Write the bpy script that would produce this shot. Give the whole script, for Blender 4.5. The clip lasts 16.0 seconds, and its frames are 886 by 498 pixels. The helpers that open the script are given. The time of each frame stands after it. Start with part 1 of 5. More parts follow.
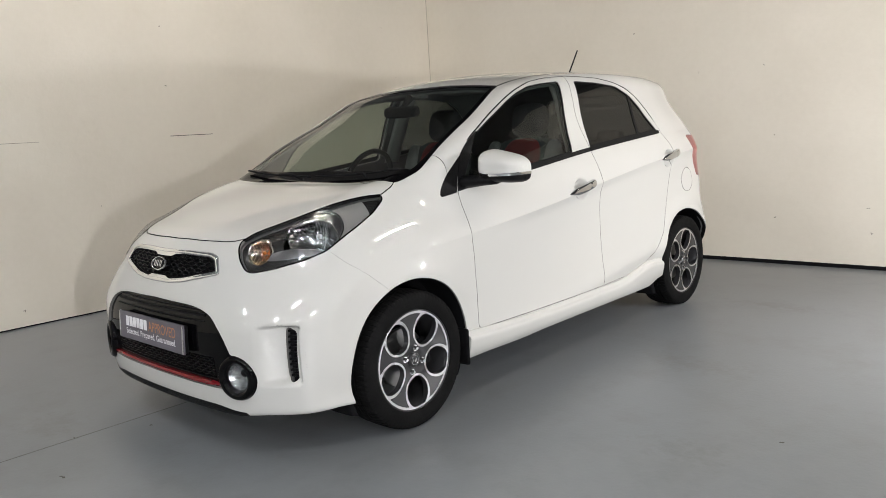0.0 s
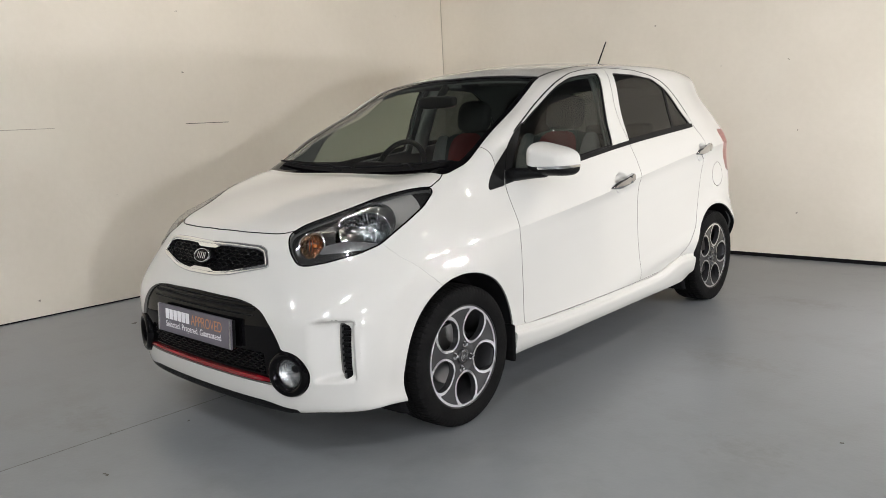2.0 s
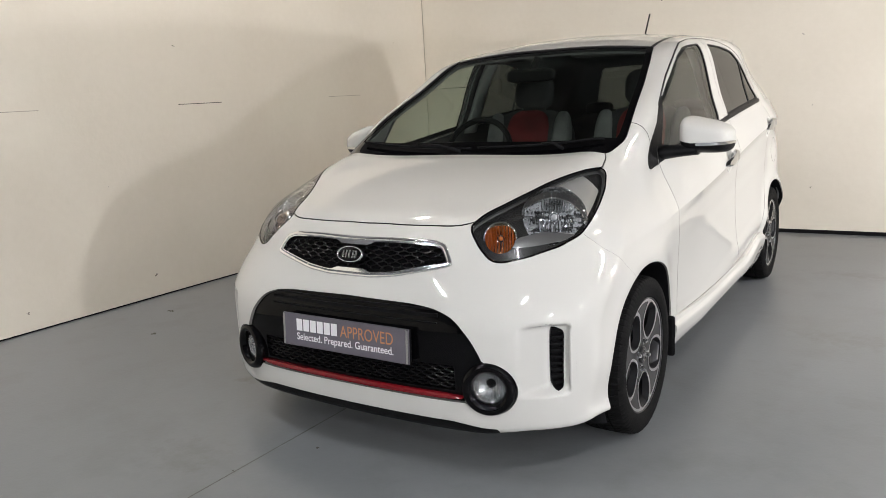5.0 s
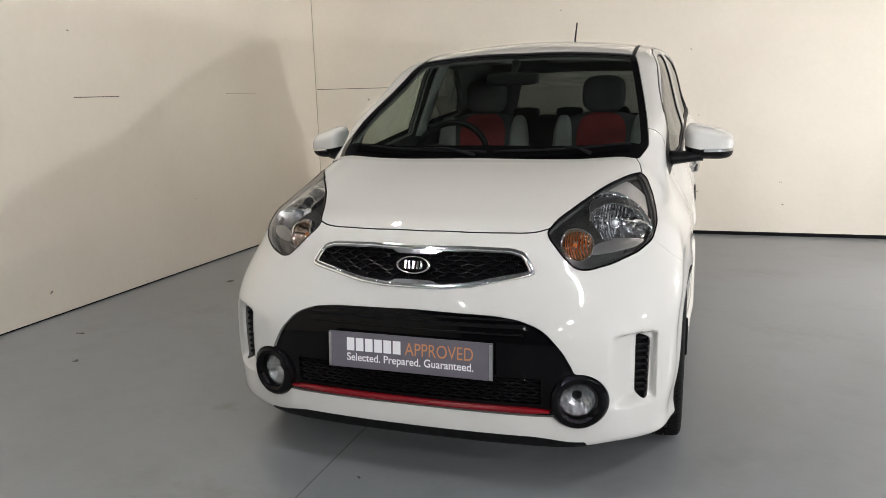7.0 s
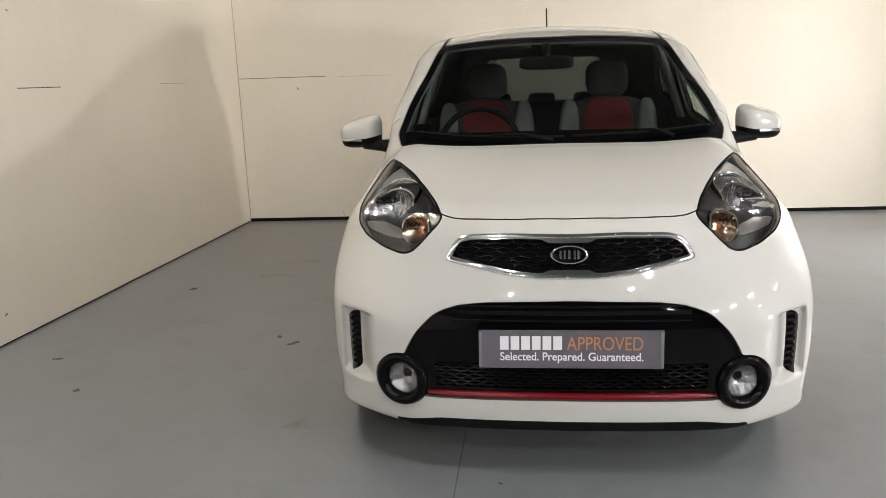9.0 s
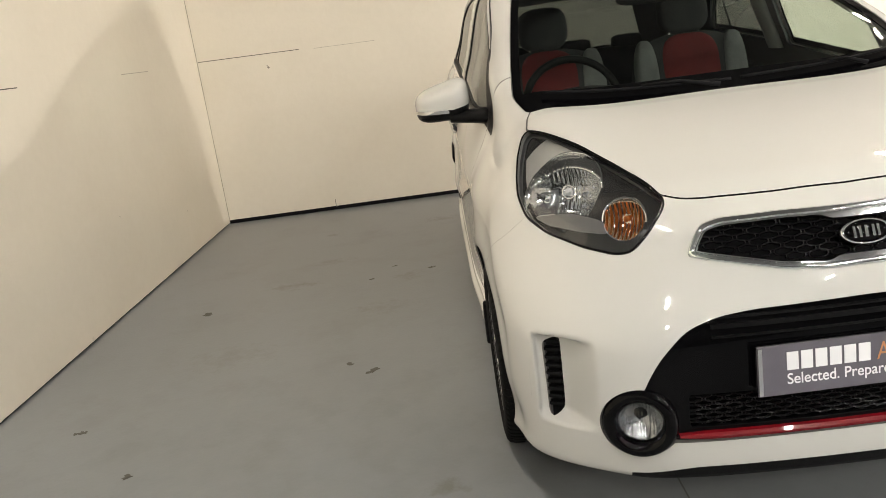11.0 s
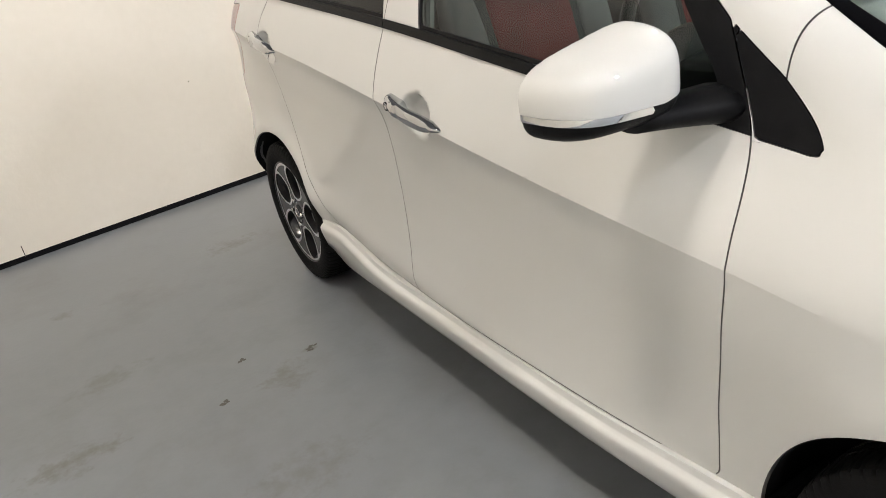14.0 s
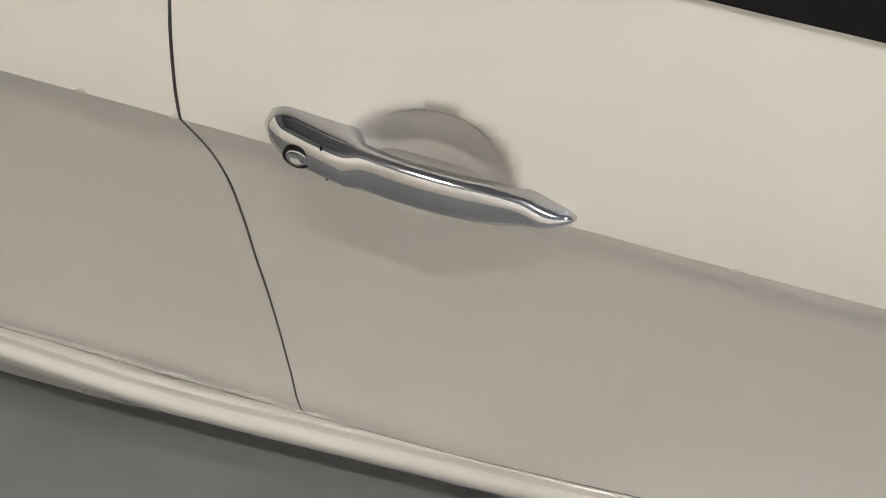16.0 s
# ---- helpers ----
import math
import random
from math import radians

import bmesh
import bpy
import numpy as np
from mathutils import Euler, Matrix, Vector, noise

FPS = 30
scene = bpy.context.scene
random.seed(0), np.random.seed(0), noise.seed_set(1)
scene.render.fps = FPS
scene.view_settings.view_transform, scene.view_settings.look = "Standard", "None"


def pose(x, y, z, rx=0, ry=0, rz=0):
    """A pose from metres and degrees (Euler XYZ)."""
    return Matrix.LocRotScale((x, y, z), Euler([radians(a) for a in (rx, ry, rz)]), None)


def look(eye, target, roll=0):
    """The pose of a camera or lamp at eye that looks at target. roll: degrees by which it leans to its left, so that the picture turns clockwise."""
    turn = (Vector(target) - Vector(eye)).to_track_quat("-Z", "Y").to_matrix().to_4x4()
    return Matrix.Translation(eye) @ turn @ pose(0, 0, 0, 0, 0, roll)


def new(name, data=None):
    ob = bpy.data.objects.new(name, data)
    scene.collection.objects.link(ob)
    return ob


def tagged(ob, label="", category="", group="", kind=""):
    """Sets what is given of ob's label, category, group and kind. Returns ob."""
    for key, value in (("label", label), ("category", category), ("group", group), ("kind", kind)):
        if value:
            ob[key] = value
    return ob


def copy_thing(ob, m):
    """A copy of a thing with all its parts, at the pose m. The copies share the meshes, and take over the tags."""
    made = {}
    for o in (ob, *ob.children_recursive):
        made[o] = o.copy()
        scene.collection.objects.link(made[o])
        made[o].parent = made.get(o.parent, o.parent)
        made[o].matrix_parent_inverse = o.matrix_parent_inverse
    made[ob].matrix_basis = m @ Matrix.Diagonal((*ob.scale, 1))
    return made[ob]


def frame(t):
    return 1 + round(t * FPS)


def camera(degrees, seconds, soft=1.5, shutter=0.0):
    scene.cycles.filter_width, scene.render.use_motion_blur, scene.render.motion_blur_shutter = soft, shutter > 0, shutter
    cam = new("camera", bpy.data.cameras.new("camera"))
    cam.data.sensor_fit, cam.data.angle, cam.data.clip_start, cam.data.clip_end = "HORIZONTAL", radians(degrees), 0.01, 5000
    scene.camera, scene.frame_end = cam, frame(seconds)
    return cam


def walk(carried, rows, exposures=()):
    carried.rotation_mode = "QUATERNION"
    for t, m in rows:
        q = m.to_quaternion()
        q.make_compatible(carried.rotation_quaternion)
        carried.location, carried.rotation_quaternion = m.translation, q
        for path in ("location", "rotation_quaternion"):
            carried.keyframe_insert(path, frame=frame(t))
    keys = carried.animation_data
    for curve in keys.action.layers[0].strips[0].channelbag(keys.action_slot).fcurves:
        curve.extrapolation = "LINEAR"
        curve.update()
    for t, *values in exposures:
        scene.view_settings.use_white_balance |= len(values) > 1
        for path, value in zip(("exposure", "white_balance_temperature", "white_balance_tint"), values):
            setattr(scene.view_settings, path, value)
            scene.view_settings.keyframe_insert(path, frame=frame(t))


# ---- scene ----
cam = camera(60.4, 16.0, 0.85)
PATH = [
    (0, (2.853, -2.005, 1.178), (1.495, -0.572, 0.863), -3.4),
    (0.5, (2.837, -2.013, 1.176), (1.487, -0.572, 0.861), -3.2),
    (1, (2.794, -2.042, 1.179), (1.448, -0.597, 0.861), -3.0),
    (1.5, (2.711, -2.108, 1.186), (1.378, -0.653, 0.858), -2.8),
    (2, (2.625, -2.122, 1.193), (1.293, -0.669, 0.852), -2.7),
    (2.5, (2.46, -2.15, 1.202), (1.139, -0.69, 0.85), -2.6),
    (3, (2.349, -2.182, 1.212), (1.045, -0.71, 0.845), -2.4),
    (3.5, (2.153, -2.301, 1.219), (0.882, -0.804, 0.841), -2.5),
    (4, (1.981, -2.413, 1.23), (0.748, -0.888, 0.838), -2.5),
    (4.5, (1.788, -2.442, 1.206), (0.613, -0.872, 0.81), -2.9),
    (7, (0.812, -2.693, 1.226), (0.17, -0.844, 0.817), -1.4),
    (7.5, (0.616, -2.757, 1.243), (0.048, -0.883, 0.837), -0.6),
    (8, (0.382, -2.834, 1.238), (-0.056, -0.925, 0.833), -0.8),
    (10.5, (-0.7, -2.367, 1.213), (-0.774, -0.438, 0.692), -5.0),
    (11, (-0.852, -2.159, 1.217), (-0.894, -0.232, 0.682), -7.5),
    (11.5, (-1.056, -1.938, 1.248), (-0.993, -0.008, 0.726), -8.8),
    (12, (-1.233, -1.692, 1.227), (-1.06, 0.229, 0.698), -9.0),
    (12.5, (-1.361, -1.36, 1.237), (-1.078, 0.523, 0.624), -9.3),
    (13, (-1.482, -1.05, 1.247), (-1.024, 0.766, 0.547), -9.1),
    (13.5, (-1.583, -0.706, 1.275), (-0.915, 1.016, 0.508), -9.5),
    (14, (-1.553, -0.301, 1.29), (-0.744, 1.319, 0.441), -11.2),
    (14.5, (-1.518, 0.081, 1.278), (-0.547, 1.55, 0.33), -9.5),
    (15, (-1.502, 0.463, 1.314), (-0.313, 1.675, 0.257), -6.5),
    (15.2, (-1.457, 0.606, 1.293), (-0.224, 1.711, 0.17), -6.5),
    (15.5, (-1.358, 0.833, 1.279), (-0.142, 1.799, 0.019), -9.1),
    (16, (-1.166, 1.115, 1.257), (-0.014, 1.426, -0.348), -0.7),
]
walk(cam, [(t, look(eye, target, roll)) for t, eye, target, roll in PATH],
     exposures=((0.0, -0.16, 6550, 12), (4.5, 0.02, 6600, 13), (8.0, 0.04, 6620, 13), (10.5, 0.40, 7350, 11), (12.0, 0.60, 7050, 12), (13.0, 0.73, 6650, 13), (14.0, 0.94, 6380, 13), (15.5, 0.98, 6400, 13), (16.0, 0.82, 6450, 13)))

# ---- light ----
world = bpy.data.worlds.new("hall")
scene.world = world
world.use_nodes = True
world.node_tree.nodes["Background"].inputs[0].default_value = (0.9, 0.93, 1.0, 1)
world.node_tree.nodes["Background"].inputs[1].default_value = 0.05


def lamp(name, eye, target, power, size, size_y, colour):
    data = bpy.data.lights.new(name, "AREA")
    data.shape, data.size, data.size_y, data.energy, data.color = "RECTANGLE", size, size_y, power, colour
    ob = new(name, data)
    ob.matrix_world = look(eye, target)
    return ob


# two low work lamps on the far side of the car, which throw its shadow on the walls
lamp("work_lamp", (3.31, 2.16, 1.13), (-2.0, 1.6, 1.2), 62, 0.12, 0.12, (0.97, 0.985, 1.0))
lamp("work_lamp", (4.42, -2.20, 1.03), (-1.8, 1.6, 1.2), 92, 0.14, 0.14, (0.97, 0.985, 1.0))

# ---- materials ----
def material(name, colour, rough=0.5, metal=0.0, coat=0.0, ior=1.45, **more):
    m = bpy.data.materials.new(name)
    m.use_nodes = True
    b = m.node_tree.nodes["Principled BSDF"]
    b.inputs["Base Color"].default_value = (*colour, 1)
    b.inputs["Roughness"].default_value = rough
    b.inputs["Metallic"].default_value = metal
    b.inputs["Coat Weight"].default_value = coat
    b.inputs["Coat Roughness"].default_value = 0.03
    b.inputs["Coat IOR"].default_value = 1.6
    b.inputs["IOR"].default_value = ior
    for key, value in more.items():
        b.inputs[key.replace("_", " ")].default_value = value
    return m


def grain(m, dark, light, scale, detail=6.0, bump=0.0, bump_scale=None, spots=None, stretch=(1, 1, 1), rough=None):
    """Two scales of noise between two colours, with relief, in the object's own metres."""
    t = m.node_tree
    b = t.nodes["Principled BSDF"]
    co = t.nodes.new("ShaderNodeTexCoord")
    mp = t.nodes.new("ShaderNodeMapping")
    mp.inputs["Scale"].default_value = stretch
    t.links.new(co.outputs["Object"], mp.inputs[0])
    big = t.nodes.new("ShaderNodeTexNoise")
    big.inputs["Scale"].default_value, big.inputs["Detail"].default_value = scale, detail
    fine = t.nodes.new("ShaderNodeTexNoise")
    fine.inputs["Scale"].default_value, fine.inputs["Detail"].default_value = scale * 14, 3.0
    for n in (big, fine):
        t.links.new(mp.outputs[0], n.inputs["Vector"])
    mix = t.nodes.new("ShaderNodeMath")
    mix.operation = "MULTIPLY_ADD"
    mix.inputs[1].default_value = 0.35
    t.links.new(fine.outputs[0], mix.inputs[0])
    t.links.new(big.outputs[0], mix.inputs[2])
    ramp = t.nodes.new("ShaderNodeValToRGB")
    ramp.color_ramp.elements[0].position, ramp.color_ramp.elements[0].color = 0.45, (*dark, 1)
    ramp.color_ramp.elements[1].position, ramp.color_ramp.elements[1].color = 0.9, (*light, 1)
    t.links.new(mix.outputs[0], ramp.inputs[0])
    out = ramp.outputs[0]
    if spots:
        colour, size, low, high = spots
        n = t.nodes.new("ShaderNodeTexNoise")
        n.inputs["Scale"].default_value, n.inputs["Detail"].default_value, n.inputs["Roughness"].default_value = size, 8.0, 0.65
        t.links.new(mp.outputs[0], n.inputs["Vector"])
        r = t.nodes.new("ShaderNodeValToRGB")
        r.color_ramp.elements[0].position, r.color_ramp.elements[0].color = low, (0, 0, 0, 1)
        r.color_ramp.elements[1].position, r.color_ramp.elements[1].color = high, (1, 1, 1, 1)
        t.links.new(n.outputs[0], r.inputs[0])
        mx = t.nodes.new("ShaderNodeMix")
        mx.data_type = "RGBA"
        t.links.new(r.outputs[0], mx.inputs[0])
        t.links.new(out, mx.inputs[6])
        mx.inputs[7].default_value = (*colour, 1)
        out = mx.outputs[2]
    t.links.new(out, b.inputs["Base Color"])
    if rough:
        rr = t.nodes.new("ShaderNodeMapRange")
        rr.inputs[3].default_value, rr.inputs[4].default_value = rough
        t.links.new(mix.outputs[0], rr.inputs[0])
        t.links.new(rr.outputs[0], b.inputs["Roughness"])
    if bump:
        bn = t.nodes.new("ShaderNodeTexNoise")
        bn.inputs["Scale"].default_value, bn.inputs["Detail"].default_value = bump_scale or scale * 20, 4.0
        t.links.new(mp.outputs[0], bn.inputs["Vector"])
        bp = t.nodes.new("ShaderNodeBump")
        bp.inputs["Strength"].default_value, bp.inputs["Distance"].default_value = bump, 0.004
        t.links.new(bn.outputs[0], bp.inputs["Height"])
        t.links.new(bp.outputs[0], b.inputs["Normal"])
    return m


WHITE = material("white_car_paint", (0.570, 0.566, 0.536), 0.5, coat=1.0, Specular_IOR_Level=0.2)
# grey for turned-in panel edges: the seams' shade put into the colour
SEAMGREY = material("gap_shade_grey", (0.20, 0.195, 0.185), 0.8, Specular_IOR_Level=0.1)
GAP = material("dark_gap", (0.008, 0.008, 0.009), 0.8, Specular_IOR_Level=0.1)
LINING = material("cabin_lining", (0.09, 0.092, 0.092), 0.85)
GLOSS = material("gloss_black", (0.002, 0.002, 0.0024), 0.05, Specular_IOR_Level=0.18)
BLACK = grain(material("black_plastic", (0.02, 0.02, 0.021), 0.42, Specular_IOR_Level=0.10), (0.005, 0.005, 0.0055), (0.009, 0.009, 0.0095), 30, bump=0.15, bump_scale=900)
RUBBER = grain(material("tyre_rubber", (0.02, 0.02, 0.02), 0.7, Specular_IOR_Level=0.07), (0.0050, 0.0050, 0.0051), (0.0095, 0.0095, 0.0096), 12, bump=0.2, bump_scale=500)
CHROME = material("chrome", (0.86, 0.87, 0.88), 0.08, 1.0)
SATIN = material("satin_silver", (0.62, 0.63, 0.64), 0.22, 1.0)
MACHINED = material("machined_alloy", (0.72, 0.72, 0.73), 0.30, 1.0)
GUNMETAL = material("gunmetal_paint", (0.034, 0.034, 0.036), 0.32, 0.3, coat=0.4)
STEEL = material("brake_steel", (0.25, 0.25, 0.25), 0.4, 1.0)
RED = material("red_trim", (0.152, 0.003, 0.007), 0.25, coat=0.25, Specular_IOR_Level=0.3)
AMBER = material("amber_bulb", (0.50, 0.15, 0.035), 0.15, Transmission_Weight=0.25)
SEATGREY = grain(material("charcoal_seat_cloth", (0.03, 0.03, 0.033), 0.9), (0.022, 0.022, 0.024), (0.045, 0.045, 0.048), 8, bump=0.4, bump_scale=700)
SEATRED = grain(material("red_seat_cloth", (0.2, 0.012, 0.015), 0.85), (0.11, 0.010, 0.012), (0.17, 0.016, 0.018), 8, bump=0.4, bump_scale=700)
SEATSIDE = grain(material("grey_seat_bolster", (0.16, 0.16, 0.165), 0.8), (0.12, 0.12, 0.125), (0.20, 0.20, 0.205), 8, bump=0.4, bump_scale=700)


def glass(name, colour, rough=0.0, thin=0.85):
    """Thin glass: lets light straight through, tinted, with a mirror gloss on top."""
    m = bpy.data.materials.new(name)
    m.use_nodes = True
    t = m.node_tree
    t.nodes.clear()
    out = t.nodes.new("ShaderNodeOutputMaterial")
    clear = t.nodes.new("ShaderNodeBsdfTransparent")
    clear.inputs[0].default_value = (*colour, 1)
    gloss = t.nodes.new("ShaderNodeBsdfGlossy")
    gloss.inputs["Roughness"].default_value = rough
    lw = t.nodes.new("ShaderNodeLayerWeight")
    lw.inputs[0].default_value = 0.5
    pw = t.nodes.new("ShaderNodeMath")
    pw.operation, pw.inputs[1].default_value = "POWER", 5.0
    t.links.new(lw.outputs["Facing"], pw.inputs[0])
    fr = t.nodes.new("ShaderNodeMath")
    fr.operation, fr.inputs[1].default_value, fr.inputs[2].default_value = "MULTIPLY_ADD", 0.90, 0.045
    t.links.new(pw.outputs[0], fr.inputs[0])
    mix = t.nodes.new("ShaderNodeMixShader")
    t.links.new(fr.outputs[0], mix.inputs[0])
    t.links.new(clear.outputs[0], mix.inputs[1])
    t.links.new(gloss.outputs[0], mix.inputs[2])
    t.links.new(mix.outputs[0], out.inputs[0])
    return m


SCREEN = glass("windscreen_glass", (0.73, 0.79, 0.73))
DOORGLASS = glass("door_glass", (0.56, 0.62, 0.58))
PRIVACY = glass("privacy_glass", (0.10, 0.11, 0.11))
LENS = glass("lamp_lens", (0.95, 0.96, 0.96))
REDLENS = material("red_lamp_lens", (0.26, 0.008, 0.012), 0.08, coat=1.0)

WALLPAINT = grain(material("cream_wall_paint", (0.6, 0.55, 0.46), 0.6), (0.665, 0.617, 0.527), (0.715, 0.667, 0.577), 1.6, bump=0.25, bump_scale=45,
                  spots=((0.30, 0.26, 0.20), 5.0, 0.70, 0.86))
FLOORPAINT = grain(material("grey_floor_paint", (0.3, 0.3, 0.29), 0.3), (0.168, 0.178, 0.187), (0.206, 0.217, 0.226), 0.9, bump=0.10, bump_scale=60,
                   spots=((0.148, 0.152, 0.152), 3.0, 0.50, 0.86), rough=(0.22, 0.40))
CEILING = grain(material("grey_ceiling", (0.3, 0.3, 0.3), 0.8), (0.07, 0.072, 0.074), (0.10, 0.102, 0.104), 2.0)
SCUFF = material("dark_scuff", (0.085, 0.08, 0.068), 0.7)
DARKWALL = grain(material("dark_hall_wall", (0.07, 0.07, 0.072), 0.8), (0.05, 0.05, 0.052), (0.085, 0.085, 0.087), 1.2)


def stain(m, where, size, colour, strength):
    """Rubs a ragged stain into a material round a place of the floor, before its colour is used."""
    t = m.node_tree
    b = t.nodes["Principled BSDF"]
    old = b.inputs["Base Color"].links[0].from_socket
    co = t.nodes.new("ShaderNodeTexCoord")
    d = t.nodes.new("ShaderNodeVectorMath")
    d.operation = "SUBTRACT"
    t.links.new(co.outputs["Object"], d.inputs[0])
    d.inputs[1].default_value = (*where, 0)
    sc = t.nodes.new("ShaderNodeVectorMath")
    sc.operation = "MULTIPLY"
    t.links.new(d.outputs[0], sc.inputs[0])
    sc.inputs[1].default_value = (1 / size[0], 1 / size[1], 0)
    ln = t.nodes.new("ShaderNodeVectorMath")
    ln.operation = "LENGTH"
    t.links.new(sc.outputs[0], ln.inputs[0])
    n = t.nodes.new("ShaderNodeTexNoise")
    n.inputs["Scale"].default_value, n.inputs["Detail"].default_value, n.inputs["Roughness"].default_value = 16.0, 9.0, 0.7
    t.links.new(co.outputs["Object"], n.inputs["Vector"])
    sm = t.nodes.new("ShaderNodeMath")
    sm.operation = "MULTIPLY_ADD"
    t.links.new(ln.outputs["Value"], sm.inputs[0])
    sm.inputs[1].default_value = -0.30
    t.links.new(n.outputs[0], sm.inputs[2])
    r = t.nodes.new("ShaderNodeMapRange")
    r.inputs[1].default_value, r.inputs[2].default_value, r.inputs[3].default_value, r.inputs[4].default_value = 0.30, 0.52, 0.0, strength
    t.links.new(sm.outputs[0], r.inputs[0])
    mx = t.nodes.new("ShaderNodeMix")
    mx.data_type = "RGBA"
    t.links.new(r.outputs[0], mx.inputs[0])
    t.links.new(old, mx.inputs[6])
    mx.inputs[7].default_value = (*colour, 1)
    t.links.new(mx.outputs[2], b.inputs["Base Color"])


for spot, size, deep in (((-1.79, 1.85), (0.22, 0.10), 0.8), ((-1.13, 1.79), (0.13, 0.14), 0.7), ((-0.95, 3.02), (0.20, 0.10), 0.8), ((-1.62, 2.25), (0.22, 0.10), 0.5), ((-1.25, 1.32), (0.25, 0.14), 0.45),
                         ((-1.70, 2.94), (0.07, 0.07), 0.7), ((-1.02, 1.878), (0.06, 0.03), 0.9), ((-0.97, -0.27), (0.10, 0.06), 0.7), ((-1.9, 0.9), (0.3, 0.2), 0.4), ((1.7, 0.4), (0.3, 0.15), 0.35),
                         ((1.3, 1.3), (0.4, 0.2), 0.35), ((1.2, 2.6), (0.5, 0.15), 0.4), ((-0.6, -0.9), (0.3, 0.2), 0.35)):
    stain(FLOORPAINT, spot, size, (0.105, 0.098, 0.080), deep * 0.8)

# ---- room ----
def mesh_object(name, bm, mat, smooth=False):
    me = bpy.data.meshes.new(name)
    bm.normal_update()
    bm.to_mesh(me)
    bm.free()
    for m in (mat if isinstance(mat, (list, tuple)) else [mat]):
        me.materials.append(m)
    if smooth:
        me.shade_smooth()
    return new(name, me)


def part(name, bm, mat, parent, label="", smooth=False):
    ob = mesh_object(name, bm, mat, smooth)
    ob.parent = parent
    if label:
        ob["label"] = label
    return ob


def box(bm, x0, x1, y0, y1, z0, z1, bevel=0.0, m=None):
    got = bmesh.ops.create_cube(bm, size=1.0, matrix=Matrix.Translation(((x0 + x1) / 2, (y0 + y1) / 2, (z0 + z1) / 2)) @ Matrix.Diagonal((x1 - x0, y1 - y0, z1 - z0, 1)))
    vs = got["verts"]
    if bevel:
        es = list({e for v in vs for e in v.link_edges})
        vs = list({v for f in bmesh.ops.bevel(bm, geom=es, offset=bevel, segments=2, affect="EDGES", profile=0.5)["faces"] for v in f.verts} | set(v for v in vs if v.is_valid))
    if m is not None:
        bmesh.ops.transform(bm, matrix=m, verts=[v for v in vs if v.is_valid])
    return vs


WX, WY, FX, FY, TOP = -2.632, 3.745, 11.0, -15.0, 4.6
# painted boards end two sheets high; unseen dark walls added above to dim reflections
BOARDS = 2.46
# the two walls meet in a corner that is not quite square
TURN_LEFT = pose(WX, WY, 0, 0, 0, -0.89) @ pose(-WX, -WY, 0)
TURN_BACK = pose(WX, WY, 0, 0, 0, 2.32) @ pose(-WX, -WY, 0)
bm = bmesh.new()
bmesh.ops.create_grid(bm, x_segments=8, y_segments=8, size=0.5, matrix=Matrix.Translation(((WX + FX) / 2, (WY + FY) / 2, 0)) @ Matrix.Diagonal((FX - WX + 1.6, WY - FY + 1.6, 1, 1)))
tagged(mesh_object("floor", bm, FLOORPAINT), "grey painted concrete floor with scuffs and tyre dirt", "floor", kind="structure")
for name, b in (("wall_left", (WX - 0.12, WX, FY, WY, 0.012, BOARDS)), ("wall_back", (WX - 0.12, FX, WY, WY + 0.12, 0.032, BOARDS)),
                ("unseen_upper_left", (WX - 0.14, WX - 0.02, FY, WY, BOARDS, TOP)), ("unseen_upper_back", (WX - 0.14, FX, WY + 0.02, WY + 0.14, BOARDS, TOP)),
                ("wall_right", (FX, FX + 0.12, FY, WY + 0.7, 0, TOP)), ("wall_front", (WX - 0.5, FX, FY - 0.12, FY, 0, TOP))):
    bm = bmesh.new()
    box(bm, *b)
    far = name not in ("wall_left", "wall_back")
    wall = tagged(mesh_object(name, bm, DARKWALL if far else WALLPAINT), "unseen dark wall closing the hall" if far else "cream painted board wall with scratches and marks", "wall", kind="structure")
    wall.matrix_basis = TURN_LEFT if "left" in name else TURN_BACK if "back" in name else Matrix()
bm = bmesh.new()
box(bm, WX - 0.6, FX + 0.12, FY - 0.12, WY + 0.8, TOP, TOP + 0.1)
tagged(mesh_object("ceiling", bm, CEILING), "grey ceiling with strip lights", "ceiling", kind="structure")
# near-black strips put into the gap under the wall boards for its shade
for name, b in (("gap_strip_left", (WX - 0.10, WX - 0.012, FY, WY, 0, 0.012)), ("gap_strip_back", (WX, FX, WY + 0.012, WY + 0.10, 0, 0.032))):
    bm = bmesh.new()
    box(bm, *b)
    gap = tagged(mesh_object(name, bm, GAP), "black strip filling the shaded gap under the wall boards", "gap", kind="structure")
    gap.matrix_basis = TURN_LEFT if name == "gap_strip_left" else TURN_BACK

def glow(name, colour, strength):
    m = material(name, (0.8, 0.8, 0.8), 0.4)
    b = m.node_tree.nodes["Principled BSDF"]
    b.inputs["Emission Color"].default_value = (*colour, 1)
    b.inputs["Emission Strength"].default_value = strength
    return m


WARM = glow("warm_tube_glow", (1.0, 0.915, 0.80), 330.0)
COOL = glow("cool_tube_glow", (0.95, 0.975, 1.0), 235.0)


